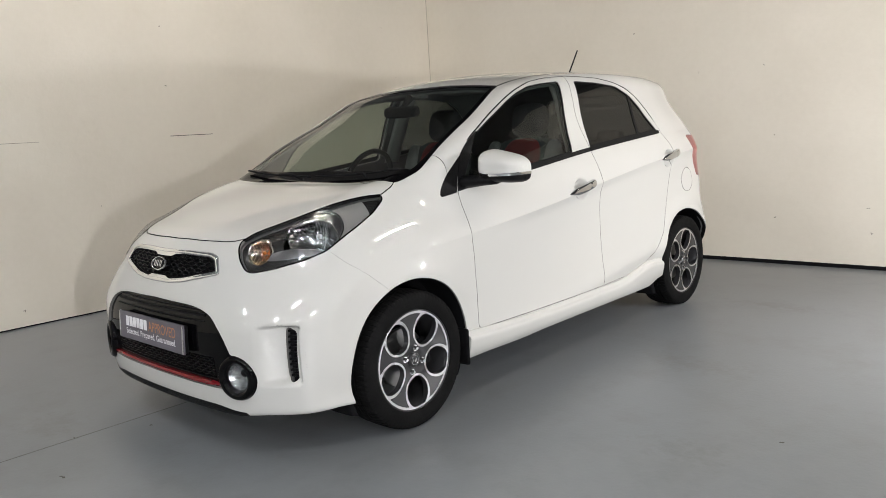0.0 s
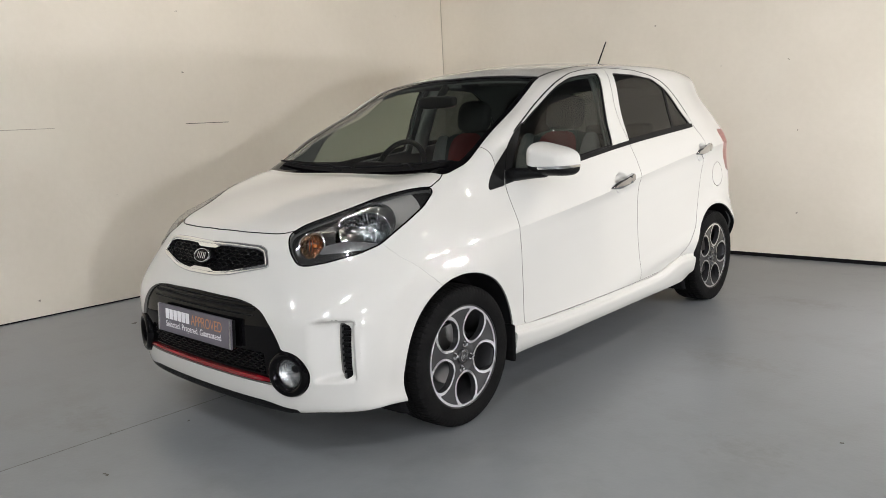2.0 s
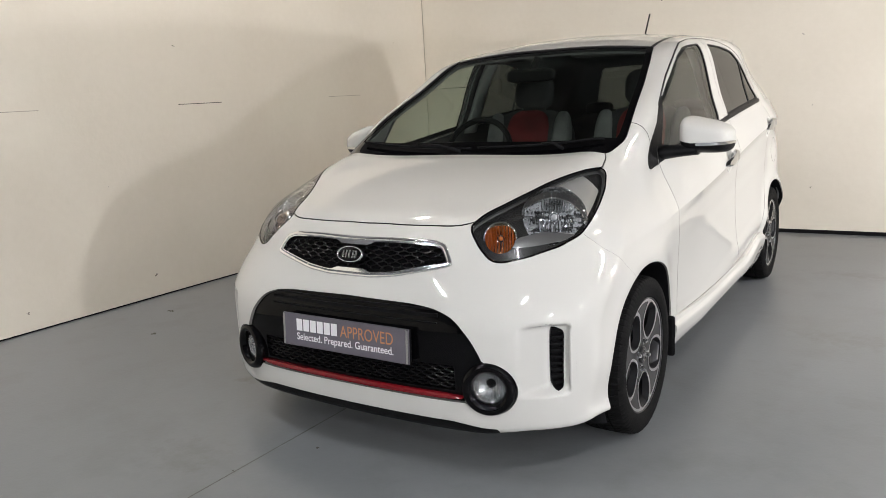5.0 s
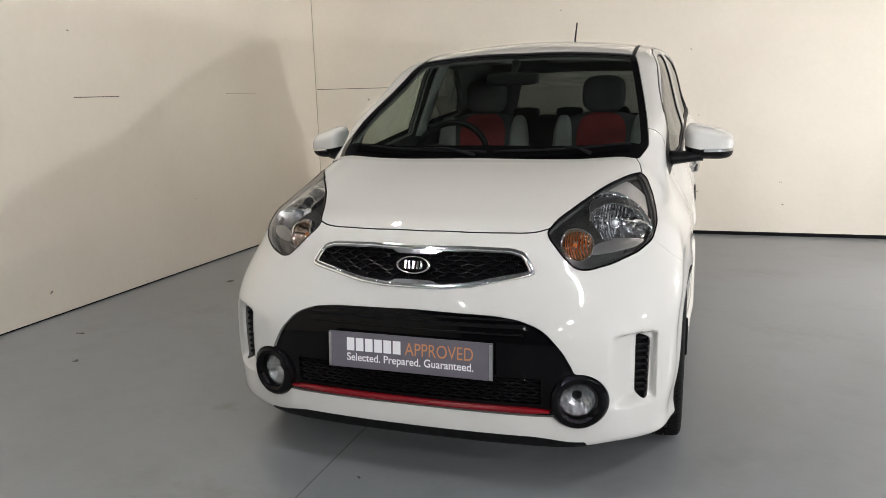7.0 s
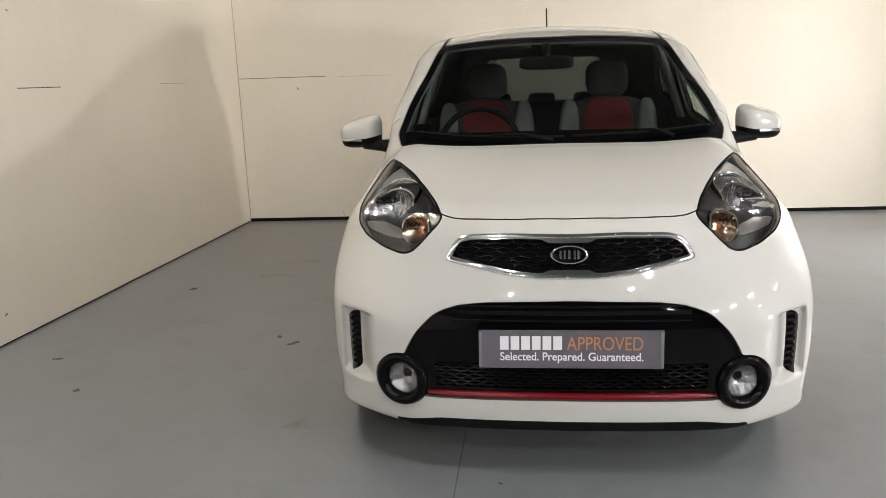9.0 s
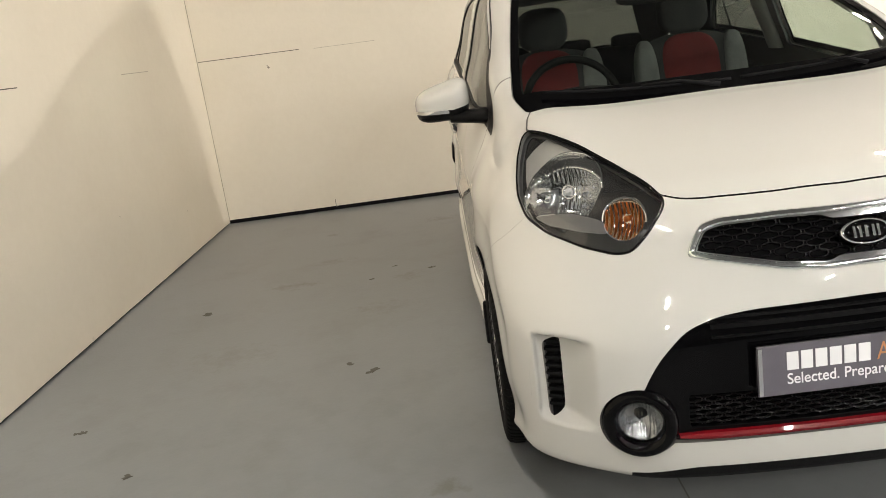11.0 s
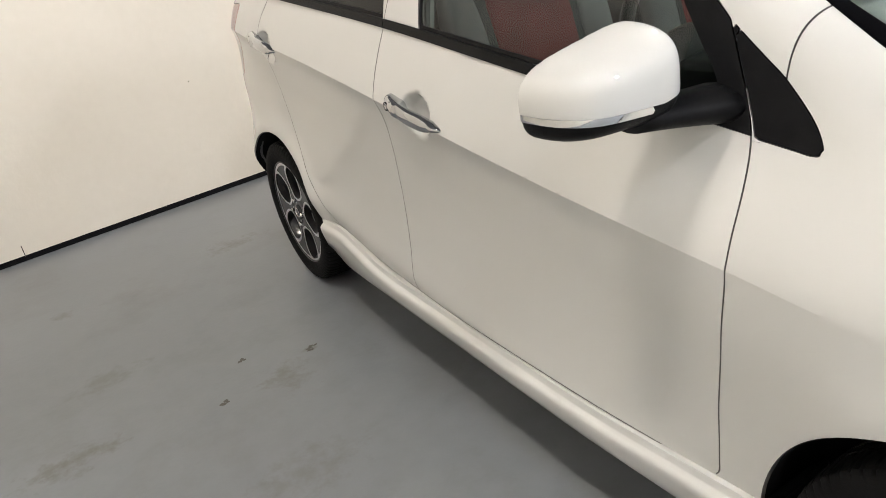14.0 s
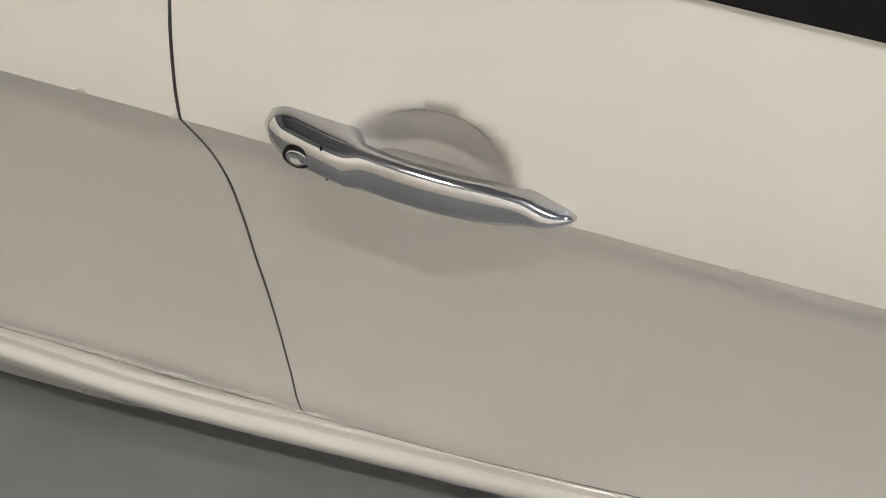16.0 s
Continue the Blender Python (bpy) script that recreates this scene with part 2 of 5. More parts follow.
def strip_light(glow_mat, long):
    """A fluorescent batten: a white tray and its tube."""
    top = tagged(new("strip_light"), "white fluorescent strip light on the ceiling", "light", "ceiling strip lights")
    bm = bmesh.new()
    box(bm, -0.09, 0.09, -long / 2 - 0.03, long / 2 + 0.03, 0.0, 0.06, 0.01)
    part("tray", bm, material("tray_white", (0.7, 0.7, 0.7), 0.4), top)
    bm = bmesh.new()
    bmesh.ops.create_cone(bm, segments=12, radius1=0.05, radius2=0.05, depth=long, cap_ends=True, matrix=pose(0, 0, -0.02, 90, 0, 0))
    part("tube", bm, glow_mat, top)
    return top


for tone, long, spots in ((WARM, 0.45, ((-1.9, 0.7), (3.2, 2.9), (6.5, 2.5))),
                          (COOL, 0.70, ((-1.2, -2.6), (2.9, -3.2), (6.5, -3.5), (-1.6, -10.5), (2.8, -9.0), (6.5, -9.5), (0.6, -13.0), (9.0, -0.5),
                                        (-1.4, -6.3), (2.9, -6.2), (6.5, -6.4), (9.2, -5.0), (5.0, -12.6)))):
    first = strip_light(tone, long)
    first.matrix_basis = pose(*spots[0], TOP - 0.07)
    for x, y in spots[1:]:
        copy_thing(first, pose(x, y, TOP - 0.07))


# ---- car body as one smooth solid: negative inside ----
def curve(v, knots):
    """A smooth curve through knots (v0, w0), (v1, w1), ..., flat-sloped past its ends."""
    ks = np.array(knots, float)
    a, b = ks[:, 0], ks[:, 1]
    d = np.diff(b) / np.diff(a)
    m = np.r_[d[0], (d[:-1] * np.diff(a)[1:] + d[1:] * np.diff(a)[:-1]) / (a[2:] - a[:-2]), d[-1]]
    flat = np.r_[False, d[:-1] * d[1:] <= 0, False]
    m[flat] = 0
    i = np.clip(np.searchsorted(a, v) - 1, 0, len(a) - 2)
    h = a[i + 1] - a[i]
    s = np.clip((v - a[i]) / h, 0, 1)
    return b[i] * (1 + 2 * s) * (1 - s) ** 2 + h * m[i] * s * (1 - s) ** 2 + b[i + 1] * s * s * (3 - 2 * s) + h * m[i + 1] * s * s * (s - 1) \
        + np.where(v < a[0], (v - a[0]) * m[0], 0) + np.where(v > a[-1], (v - a[-1]) * m[-1], 0)


def step(v, lo, hi):
    s = np.clip((v - lo) / (hi - lo), 0, 1)
    return s * s * (3 - 2 * s)


def smax(a, b, k):
    """The greater of two fields, rounded over a width k."""
    h = np.clip(k - np.abs(a - b), 0, None) / k
    return np.maximum(a, b) + h * h * k * 0.25


CREASE = ((-0.6, 0.66), (0.0, 0.705), (0.4, 0.735), (1.15, 0.812), (1.43, 0.850), (2.33, 0.945), (2.9, 0.97))
LOW = ((-0.70, 0.690), (-0.62, 0.735), (-0.55, 0.762), (-0.50, 0.772), (-0.42, 0.761), (-0.32, 0.752), (-0.22, 0.7485), (-0.14, 0.7495), (-0.08, 0.7555), (-0.04, 0.764), (0.0, 0.779))
CABIN = ((0.0, 0.742), (0.06, 0.726), (0.12, 0.704), (0.22, 0.669), (0.32, 0.625), (0.42, 0.566), (0.5, 0.50))
ROOFLINE = ((-0.56, 0.795), (-0.50, 0.825), (-0.40, 0.858), (-0.25, 0.900), (-0.10, 0.932), (0.05, 0.957), (0.13, 0.970), (0.20, 1.008), (0.35, 1.100), (0.55, 1.215),
            (0.75, 1.318), (0.88, 1.377), (1.00, 1.412), (1.15, 1.438), (1.4, 1.460), (1.7, 1.468), (2.1, 1.460), (2.5, 1.430), (2.75, 1.385), (3.0, 1.33))
NOSE = ((0.12, -0.635), (0.17, -0.655), (0.22, -0.667), (0.28, -0.674), (0.40, -0.682), (0.52, -0.674), (0.60, -0.655), (0.68, -0.626), (0.75, -0.592), (0.80, -0.555), (0.86, -0.50), (1.0, -0.35))
TAIL = ((0.16, 2.80), (0.25, 2.87), (0.40, 2.905), (0.55, 2.90), (0.62, 2.87), (0.80, 2.85), (0.95, 2.83), (1.10, 2.76), (1.30, 2.68), (1.42, 2.68), (1.5, 2.68))


def half_width(y, z):
    belt = 0.955 + 0.085 * (y - 0.8) * (1 - 0.15 * step(y, 1.2, 2.4))
    up = z - belt
    cr = z - curve(y, CREASE)
    rise = np.clip(cr / np.maximum(belt - curve(y, CREASE), 0.05), 0, 1.2)
    lean_in = 0.018 * step(y, 0.20, 0.60)
    low = np.where(cr > 0, 0.779 - (0.037 + lean_in) * rise**1.15, curve(np.clip(cr, -0.72, 0.0), LOW))
    soft = np.where(cr > 0, low, 0.779 - 0.026 * (1 - np.exp(-((cr / 0.25) ** 2))))
    low = low + (soft - low) * (1 - step(y, 0.15, 0.9)) * step(cr, -0.5, -0.35)
    cab = curve(np.clip(up, 0, 0.6), CABIN) - lean_in * (1 - 0.6 * step(up, 0.2, 0.45))
    w = np.where(up > 0, cab, low)
    w = w + (0.022 * step(y, -0.75, 0.3) - 0.010 * step(-y, -0.2, 0.1)) * step(-y, -2.6, -1.9)
    w = w - 0.018 * (0.5 + 0.5 * step(cr, -0.12, 0.02)) * step(y, -0.1, 0.35) * (1 - step(y, 1.9, 2.4)) * (1 - step(z, 1.08, 1.36))
    w = w - 0.003 * np.exp(-(((y - 0.33) / 0.20) ** 2)) + 0.034 * step(y, 2.25, 2.6) * (1 - step(z, 0.72, 0.98)) * step(z, 0.2, 0.45)
    # tapers to the nose and the tail
    w = w - 0.050 * step(y, 2.25, 3.0) - 0.085 * step(y, 1.9, 2.8) * step(z, 1.0, 1.3)
    w = w - 0.062 * step(-y, -0.75, -0.15) * step(z, 0.72, 0.93) * (1 - 0.75 * step(z, 0.95, 1.12))
    # the front corners draw in above the bumper and tuck under below it
    w = w - (0.009 * step(z, 0.38, 0.54) + 0.014 * step(z, 0.58, 0.74)) * step(-y, -0.28, 0.10) - 0.020 * (1 - step(z, 0.20, 0.38)) * step(-y, 0.20, 0.42)
    w = w - 0.016 * (1 - step(z, 0.24, 0.36)) * (1 - step(y, 0.42, 0.75)) * step(y, 0.10, 0.28)
    # bowls behind the door handles
    for by, bz in ((1.234, 0.838), (2.191, 0.928)):
        w = w - 0.030 * step(1 - ((y - by) / 0.068) ** 2 - ((z - bz + 0.006) / 0.054) ** 2, -0.08, 0.85)
    # the flare round the wheels
    for cy in (0.0, 2.385):
        r = np.hypot(y - cy, z - 0.28)
        w = w + (0.010 if cy == 0 else 0.016) * np.exp(-((r - 0.33) / 0.055) ** 2) * step(z, 0.15, 0.35) * (1 - step(y, 0.12, 0.36) * step(-y, -1.2, -0.8))
    return w


def body(x, y, z):
    x = np.abs(x)
    ye = y - x * x * (0.36 - 0.36 * step(y, -0.38, 0.10) + 0.16 * step(y, 0.10, 0.35) * (1 - step(y, 0.6, 0.95)) + 0.144 * step(y, 1.0, 1.8))
    crown = (0.02 + 0.13 * step(y, 0.2, 1.1)) * x * x
    # the shoulders beside the bonnet rise towards the feet of the pillars
    crown = crown - 0.024 * np.exp(-(((x - 0.62) / 0.19) ** 2)) * step(y, -0.30, 0.10) * (1 - step(y, 0.30, 0.8))
    top = z - curve(ye, ROOFLINE) + crown
    side = x - half_width(y, z)
    bow = (0.105 + 0.22 * step(z, 0.5, 0.75)) * x * x + (1.00 + 0.30 * step(z, 0.60, 0.80)) * x**6
    # the pockets beside the fog lamps
    pocket = 0.058 * step(x, 0.576, 0.645) - 0.50 * np.clip(x - 0.640, 0, 0.055)
    bow = bow + pocket * step(-x, -0.708, -0.693) * step(z, 0.308, 0.334) * step(-z, -0.532, -0.514)
    front = curve(z, NOSE) + bow - y
    back = y - curve(z, TAIL) + 0.10 * x * x + 0.6 * x**6
    round_top = 0.17 - 0.11 * step(y, 0.05, 0.45)
    f = smax(top, side, round_top)
    f = smax(f, 0.8 * front, 0.04)
    f = smax(f, 0.8 * back, 0.06)
    return smax(f, 0.185 + 0.016 * step(x, 0.45, 0.62) * step(-y, 0.2, 0.4) - z - 0.006 * step(-y, 0.1, 0.3), 0.025)


# ---- sheets: pieces of a surface with its own normals ----
def nets(f, lo, hi, h):
    """The surface f = 0 as triangles (surface nets), mirrored in x = 0, with exact normals."""
    nx = int(math.ceil(hi[0] / h)) + 1
    xs = (np.arange(-nx, nx) + 0.5) * h
    ys, zs = np.arange(lo[1], hi[1], h), np.arange(lo[2], hi[2], h)
    half = f(*np.meshgrid(xs[nx:], ys, zs, indexing="ij"))
    v = np.concatenate([half[::-1], half]) < 0
    c = np.zeros(tuple(n - 1 for n in v.shape), int)
    for i in (0, 1):
        for j in (0, 1):
            for k in (0, 1):
                c += v[i : i + c.shape[0], j : j + c.shape[1], k : k + c.shape[2]]
    on = (c > 0) & (c < 8)
    index = np.full(on.shape, -1)
    index[on] = np.arange(on.sum())
    a, b, d = np.nonzero(on)
    p = np.stack([xs[a] + h / 2, ys[b] + h / 2, zs[d] + h / 2], 1)
    quads = []
    for axis in range(3):
        u, w = [(1, 2), (2, 0), (0, 1)][axis]
        s0 = [slice(1, -1)] * 3
        s0[axis] = slice(0, -1)
        s1 = list(s0)
        s1[axis] = slice(1, None)
        inside, beyond = v[tuple(s0)], v[tuple(s1)]
        for flip, mask in ((False, inside & ~beyond), (True, ~inside & beyond)):
            g = list(np.nonzero(mask))
            g[u], g[w] = g[u] + 1, g[w] + 1
            corner = []
            for du, dw in ((-1, -1), (0, -1), (0, 0), (-1, 0)):
                q = list(g)
                q[u], q[w] = q[u] + du, q[w] + dw
                corner.append(index[tuple(q)])
            q = np.stack(corner, 1)
            quads.append(q[:, ::-1] if flip else q)
    q = np.concatenate(quads)
    for _ in range(6):
        g, val = slope(f, p)
        move = g * (val / np.maximum((g * g).sum(1), 0.1))[:, None]
        p = p - np.clip(move, -h, h)
    return p, normals(f, p), np.concatenate([q[:, [0, 1, 2]], q[:, [0, 2, 3]]])


def slope(f, p, e=0.002):
    x, y, z = p.T
    return np.stack([f(x + e, y, z) - f(x - e, y, z), f(x, y + e, z) - f(x, y - e, z), f(x, y, z + e) - f(x, y, z - e)], 1) / (2 * e), f(x, y, z)


def normals(f, p):
    g, _ = slope(f, p, 0.004)
    return g / np.maximum(np.linalg.norm(g, axis=1, keepdims=True), 1e-9)


def clip(sheet, s):
    """The part of a sheet on which the field s, one value a vertex, is negative."""
    p, n, f = sheet
    s = np.where(np.abs(s) < 1e-6, 1e-6, s)
    ins = s < 0
    count = ins[f].sum(1)
    whole = f[count == 3]
    cut = f[(count == 1) | (count == 2)]
    if not len(cut):
        return tidy(p, n, whole)
    lone = np.where(ins[cut].sum(1) == 1, 1, 0)[:, None] == ins[cut]
    k = lone.argmax(1)
    r = np.arange(len(cut))
    a, b, c = cut[r, k], cut[r, (k + 1) % 3], cut[r, (k + 2) % 3]
    ends = np.concatenate([np.stack([a, b], 1), np.stack([a, c], 1)])
    ends.sort(axis=1)
    uniq, inv = np.unique(ends, axis=0, return_inverse=True)
    inv = inv.ravel()
    t = (s[uniq[:, 0]] / (s[uniq[:, 0]] - s[uniq[:, 1]]))[:, None]
    mid = p[uniq[:, 0]] * (1 - t) + p[uniq[:, 1]] * t
    mn = n[uniq[:, 0]] * (1 - t) + n[uniq[:, 1]] * t
    mn /= np.maximum(np.linalg.norm(mn, axis=1, keepdims=True), 1e-9)
    ab, ac = inv[: len(cut)] + len(p), inv[len(cut) :] + len(p)
    one = ins[a]
    tri = [whole, np.stack([a, ab, ac], 1)[one], np.stack([ab, b, c], 1)[~one], np.stack([ab, c, ac], 1)[~one]]
    return tidy(np.concatenate([p, mid]), np.concatenate([n, mn]), np.concatenate(tri))


def tidy(p, n, f):
    used, inv = np.unique(f, return_inverse=True)
    return p[used], n[used], inv.reshape(-1, 3)


def rim_edges(f):
    e = np.concatenate([f[:, [0, 1]], f[:, [1, 2]], f[:, [2, 0]]])
    key = np.sort(e, axis=1)
    _, first, count = np.unique(key, axis=0, return_index=True, return_counts=True)
    return e[first[count == 1]]


def offset(sheet, d):
    return sheet[0] - sheet[1] * d, sheet[1], sheet[2]


def sheet_part(name, sheet, mat, parent, hem=0.012, label="", hem_mat=None):
    """A mesh of a sheet whose open edges turn inwards by hem."""
    p, n, f = sheet
    faces, kinds = f, np.zeros(len(f), int)
    vn = n
    if hem and len(f):
        e = rim_edges(f)
        ids, inv = np.unique(e, return_inverse=True)
        inv = inv.reshape(-1, 2) + len(p)
        lips = p[ids] - n[ids] * 0.0004
        base = p[ids] - n[ids] * hem
        m = len(ids)
        low = np.concatenate([np.stack([e[:, 1], e[:, 0], inv[:, 0] + m], 1), np.stack([e[:, 1], inv[:, 0] + m, inv[:, 1] + m], 1)])
        p, vn = np.concatenate([p, lips, base]), np.concatenate([n, n[ids], n[ids]])
        faces, kinds = np.concatenate([f, low]), np.r_[kinds, np.ones(len(low), int)]
    me = bpy.data.meshes.new(name)
    me.from_pydata(p.tolist(), [], faces.tolist())
    me.materials.append(mat)
    me.materials.append(hem_mat or mat)
    me.polygons.foreach_set("material_index", kinds)
    me.shade_smooth()
    flat = np.array([me.polygons[i].normal for i in range(len(f), len(faces))]).reshape(-1, 3)
    loops = vn[faces]
    if len(flat):
        loops[len(f) :] = flat[:, None]
    me.normals_split_custom_set(loops.reshape(-1, 3).tolist())
    ob = new(name, me)
    ob.parent = parent
    if label:
        ob["label"] = label
    return ob


def inside(pts, poly):
    """Signed distance in the plane to a closed outline, negative inside."""
    poly = np.array(poly, float)
    a, b = poly, np.roll(poly, -1, 0)
    best, sign = np.full(len(pts), 1e9), np.ones(len(pts))
    x, y = pts.T
    for (ax, ay), (bx, by) in zip(a, b):
        dx, dy = bx - ax, by - ay
        t = np.clip(((x - ax) * dx + (y - ay) * dy) / max(dx * dx + dy * dy, 1e-12), 0, 1)
        best = np.minimum(best, (x - ax - t * dx) ** 2 + (y - ay - t * dy) ** 2)
        c1, c2, c3 = y >= ay, y < by, dx * (y - ay) > dy * (x - ax)
        sign = np.where((c1 & c2 & c3) | (~c1 & ~c2 & ~c3), -sign, sign)
    return sign * np.sqrt(best)


def rounded(points, r, steps=5):
    """An outline whose corners are rounded over a length r."""
    out, n = [], len(points)
    for i, p in enumerate(points):
        rr = p[2] if len(p) > 2 else r
        p0, p1, p2 = Vector(points[i - 1][:2]), Vector(p[:2]), Vector(points[(i + 1) % n][:2])
        a = p1 + (p0 - p1).normalized() * min(rr, (p0 - p1).length * 0.48)
        b = p1 + (p2 - p1).normalized() * min(rr, (p2 - p1).length * 0.48)
        for k in range(steps + 1):
            t = k / steps
            out.append(tuple(a * (1 - t) ** 2 + p1 * 2 * t * (1 - t) + b * t * t))
    return out


def both(half):
    """A closed outline from its half with x >= 0, running from the axis to the axis."""
    return list(half) + [(-p[0], *p[1:]) for p in reversed(half) if p[0] > 1e-6]


# ---- the car ----
car = tagged(new("car"), "white five-door hatchback with tinted rear windows, parked in a cream-walled bay", "car")
car.matrix_basis = pose(-0.007, 0, 0, 0, 0, 0.5)
SHELL = nets(body, (0, -0.80, 0.10), (0.88, 3.0, 1.56), 0.0095)
# draw the points next to the shoulder crease onto it, so that it runs clean
sp = SHELL[0]
off = sp[:, 2] - curve(sp[:, 1], CREASE)
near_crease = (np.abs(sp[:, 0]) > 0.6) & (sp[:, 1] > 0.22) & (sp[:, 1] < 2.5) & (np.abs(off) < 0.0058)
sp[near_crease, 2] -= off[near_crease]
sp[near_crease, 0] = np.sign(sp[near_crease, 0]) * half_width(sp[near_crease, 1], sp[near_crease, 2])
up_z = np.array([0.0, 0.0, 0.0035])
sn = normals(body, sp)
rise_n, fall_n = (slope(body, sp[near_crease] + d, 0.0015)[0] for d in (up_z, -up_z))
sn[near_crease] = rise_n / np.linalg.norm(rise_n, axis=1, keepdims=True)
twin = np.full(len(sp), -1)
twin[near_crease] = len(sp) + np.arange(near_crease.sum())
sf = SHELL[2].copy()
mid_face = sp[sf].mean(1)
under_crease = mid_face[:, 2] < curve(mid_face[:, 1], CREASE)
sf = np.where(under_crease[:, None] & near_crease[sf], twin[sf], sf)
SHELL = (np.concatenate([sp, sp[near_crease]]), np.concatenate([sn, fall_n / np.linalg.norm(fall_n, axis=1, keepdims=True)]), sf)
rest = SHELL
SEAM = 0.0014


def take(field, seam=SEAM):
    """Cuts a panel out of what is left of the shell."""
    global rest
    got = clip(rest, field(rest[0]) + seam)
    rest = clip(rest, -field(rest[0]) + seam)
    return got


def only(field, mask):
    """A field that holds only where mask is true."""
    return lambda p: np.where(mask(p), field(p), 0.05)


def yz(poly):
    return lambda p: inside(p[:, 1:], poly)


def xz(poly):
    return lambda p: inside(p[:, [0, 2]], poly)


def xy(poly):
    return lambda p: inside(p[:, :2], poly)


def sided(sheet, sign):
    p, n, f = sheet
    return tidy(p, n, f[(p[f, 0].mean(1) * sign) > 0])


# wheel openings and the underside
ARCHES = ((0.0, 0.285, 0.322), (2.385, 0.275, 0.327))
for cy, cz, cr in ARCHES:
    rest = clip(rest, np.where(np.abs(rest[0][:, 0]) > 0.42, cr - np.hypot(rest[0][:, 1] - cy, rest[0][:, 2] - cz), -1.0))
inner_source = rest
under = clip(rest, np.maximum(rest[1][:, 2] + 0.75, rest[0][:, 2] - 0.3))
rest = clip(rest, -np.maximum(rest[1][:, 2] + 0.75, rest[0][:, 2] - 0.3))
sheet_part("underbody", under, GAP, car, 0)

# glass
SCREEN_OUT = rounded(both([(0.0, 0.118), (0.3, 0.112), (0.5, 0.105), (0.59, 0.118), (0.622, 0.235), (0.60, 0.40), (0.57, 0.60), (0.535, 0.80), (0.505, 0.945), (0.35, 0.935), (0.0, 0.905)]), 0.03)
screen_all = take(only(xy(SCREEN_OUT), lambda p: (p[:, 1] < 1.2) & (p[:, 2] > 0.93)))
REAR_OUT = rounded(both([(0.0, 1.36), (0.40, 1.35), (0.50, 1.05), (0.44, 1.01), (0.0, 1.0)]), 0.05)
rear_all = take(only(xz(REAR_OUT), lambda p: p[:, 1] > 2.4))


def pane(name, sheet, field, mat, parent, border, deep=0.004, low=0.0):
    """A pane of glass with its black border."""
    s = field(sheet[0])
    if low:
        s = np.maximum(s, low - border - (sheet[0][:, 1] - 0.04 * sheet[0][:, 0] ** 2))
    sheet_part(name, offset(clip(sheet, s + border), deep), mat, parent, 0.0, "clear glass pane")
    sheet_part("border", offset(clip(sheet, -(s + border)), deep - 0.0015), GLOSS, parent, 0.004)


pane("windscreen", screen_all, xy(SCREEN_OUT), SCREEN, car, 0.028, low=0.205)
pane("rear_window", rear_all, xz(REAR_OUT), PRIVACY, car, 0.03)

# doors and their windows
BELT = ((0.34, 0.907), (0.52, 0.929), (0.82, 0.957), (1.35, 1.012), (2.15, 1.074))
SIDE_SEAM = [(1.418, 0.45), (1.420, 0.65), (1.415, 0.77), (1.429, 0.85), (1.424, 0.93), (1.408, 1.013), (1.378, 1.10), (1.358, 1.20), (1.374, 1.33)]
FRONT_DOOR = rounded([(0.400, 0.310, 0.03), (1.412, 0.308, 0.004)] + SIDE_SEAM + [(1.405, 1.478, 0.004), (1.25, 1.476), (1.10, 1.450), (0.946, 1.386), (0.833, 1.327), (0.723, 1.262), (0.622, 1.194), (0.536, 1.137),
                     (0.463, 1.080, 0.003), (0.440, 1.058, 0.003), (0.384, 0.902), (0.373, 0.83), (0.367, 0.73), (0.380, 0.60), (0.396, 0.47)], 0.03)
REAR_DOOR = rounded([(1.412, 0.308, 0.004), (1.70, 0.312), (1.86, 0.345), (1.985, 0.40), (2.09, 0.50), (2.165, 0.64), (2.205, 0.77), (2.235, 0.90), (2.235, 1.00), (2.185, 1.078),
                     (2.114, 1.190), (2.010, 1.280), (1.918, 1.346), (1.812, 1.398), (1.673, 1.444), (1.405, 1.482, 0.004)] + SIDE_SEAM[::-1], 0.03)
WIDE = lambda p: np.abs(p[:, 0]) > 0.45


def yw(poly):
    """An outline on the car's side, laid out flat where the side leans in."""
    return lambda p: inside(np.stack([p[:, 1], flat_z(p)], 1), poly)


def flat_z(p):
    return p[:, 2] + 0.8 * np.clip(0.664 - np.abs(p[:, 0]), 0, None)


tri_all = take(only(yw(rounded([(0.274, 0.890, 0.025), (0.380, 0.903), (0.440, 1.058), (0.352, 0.986), (0.298, 0.930, 0.02)], 0.003)), WIDE), 0.001)
front_doors = take(only(yw(FRONT_DOOR), WIDE))
rear_doors = take(only(yw(REAR_DOOR), WIDE))
rubber = take(only(lambda p: np.maximum(np.minimum(yw(FRONT_DOOR)(p), yw(REAR_DOOR)(p)) - 0.0075, np.maximum(1.12 - flat_z(p), p[:, 1] - 2.15)), WIDE), 0.0)
for side in (1, -1):
    sheet_part("door_rubber", offset(sided(rubber, side), 0.002), BLACK, car, 0.006, "black rubber along the door tops")
FRONT_GLASS = rounded([(0.372, 0.906, 0.003), (0.432, 1.062, 0.003), (0.463, 1.092), (0.562, 1.166, 0.003), (0.592, 1.166, 0.003), (0.672, 1.216), (0.746, 1.258), (0.842, 1.315), (0.934, 1.363), (1.055, 1.409), (1.167, 1.424),
                       (1.310, 1.430), (1.266, 1.20), (1.240, 1.002), (0.82, 0.957), (0.52, 0.925), (0.385, 0.905, 0.003)], 0.02)
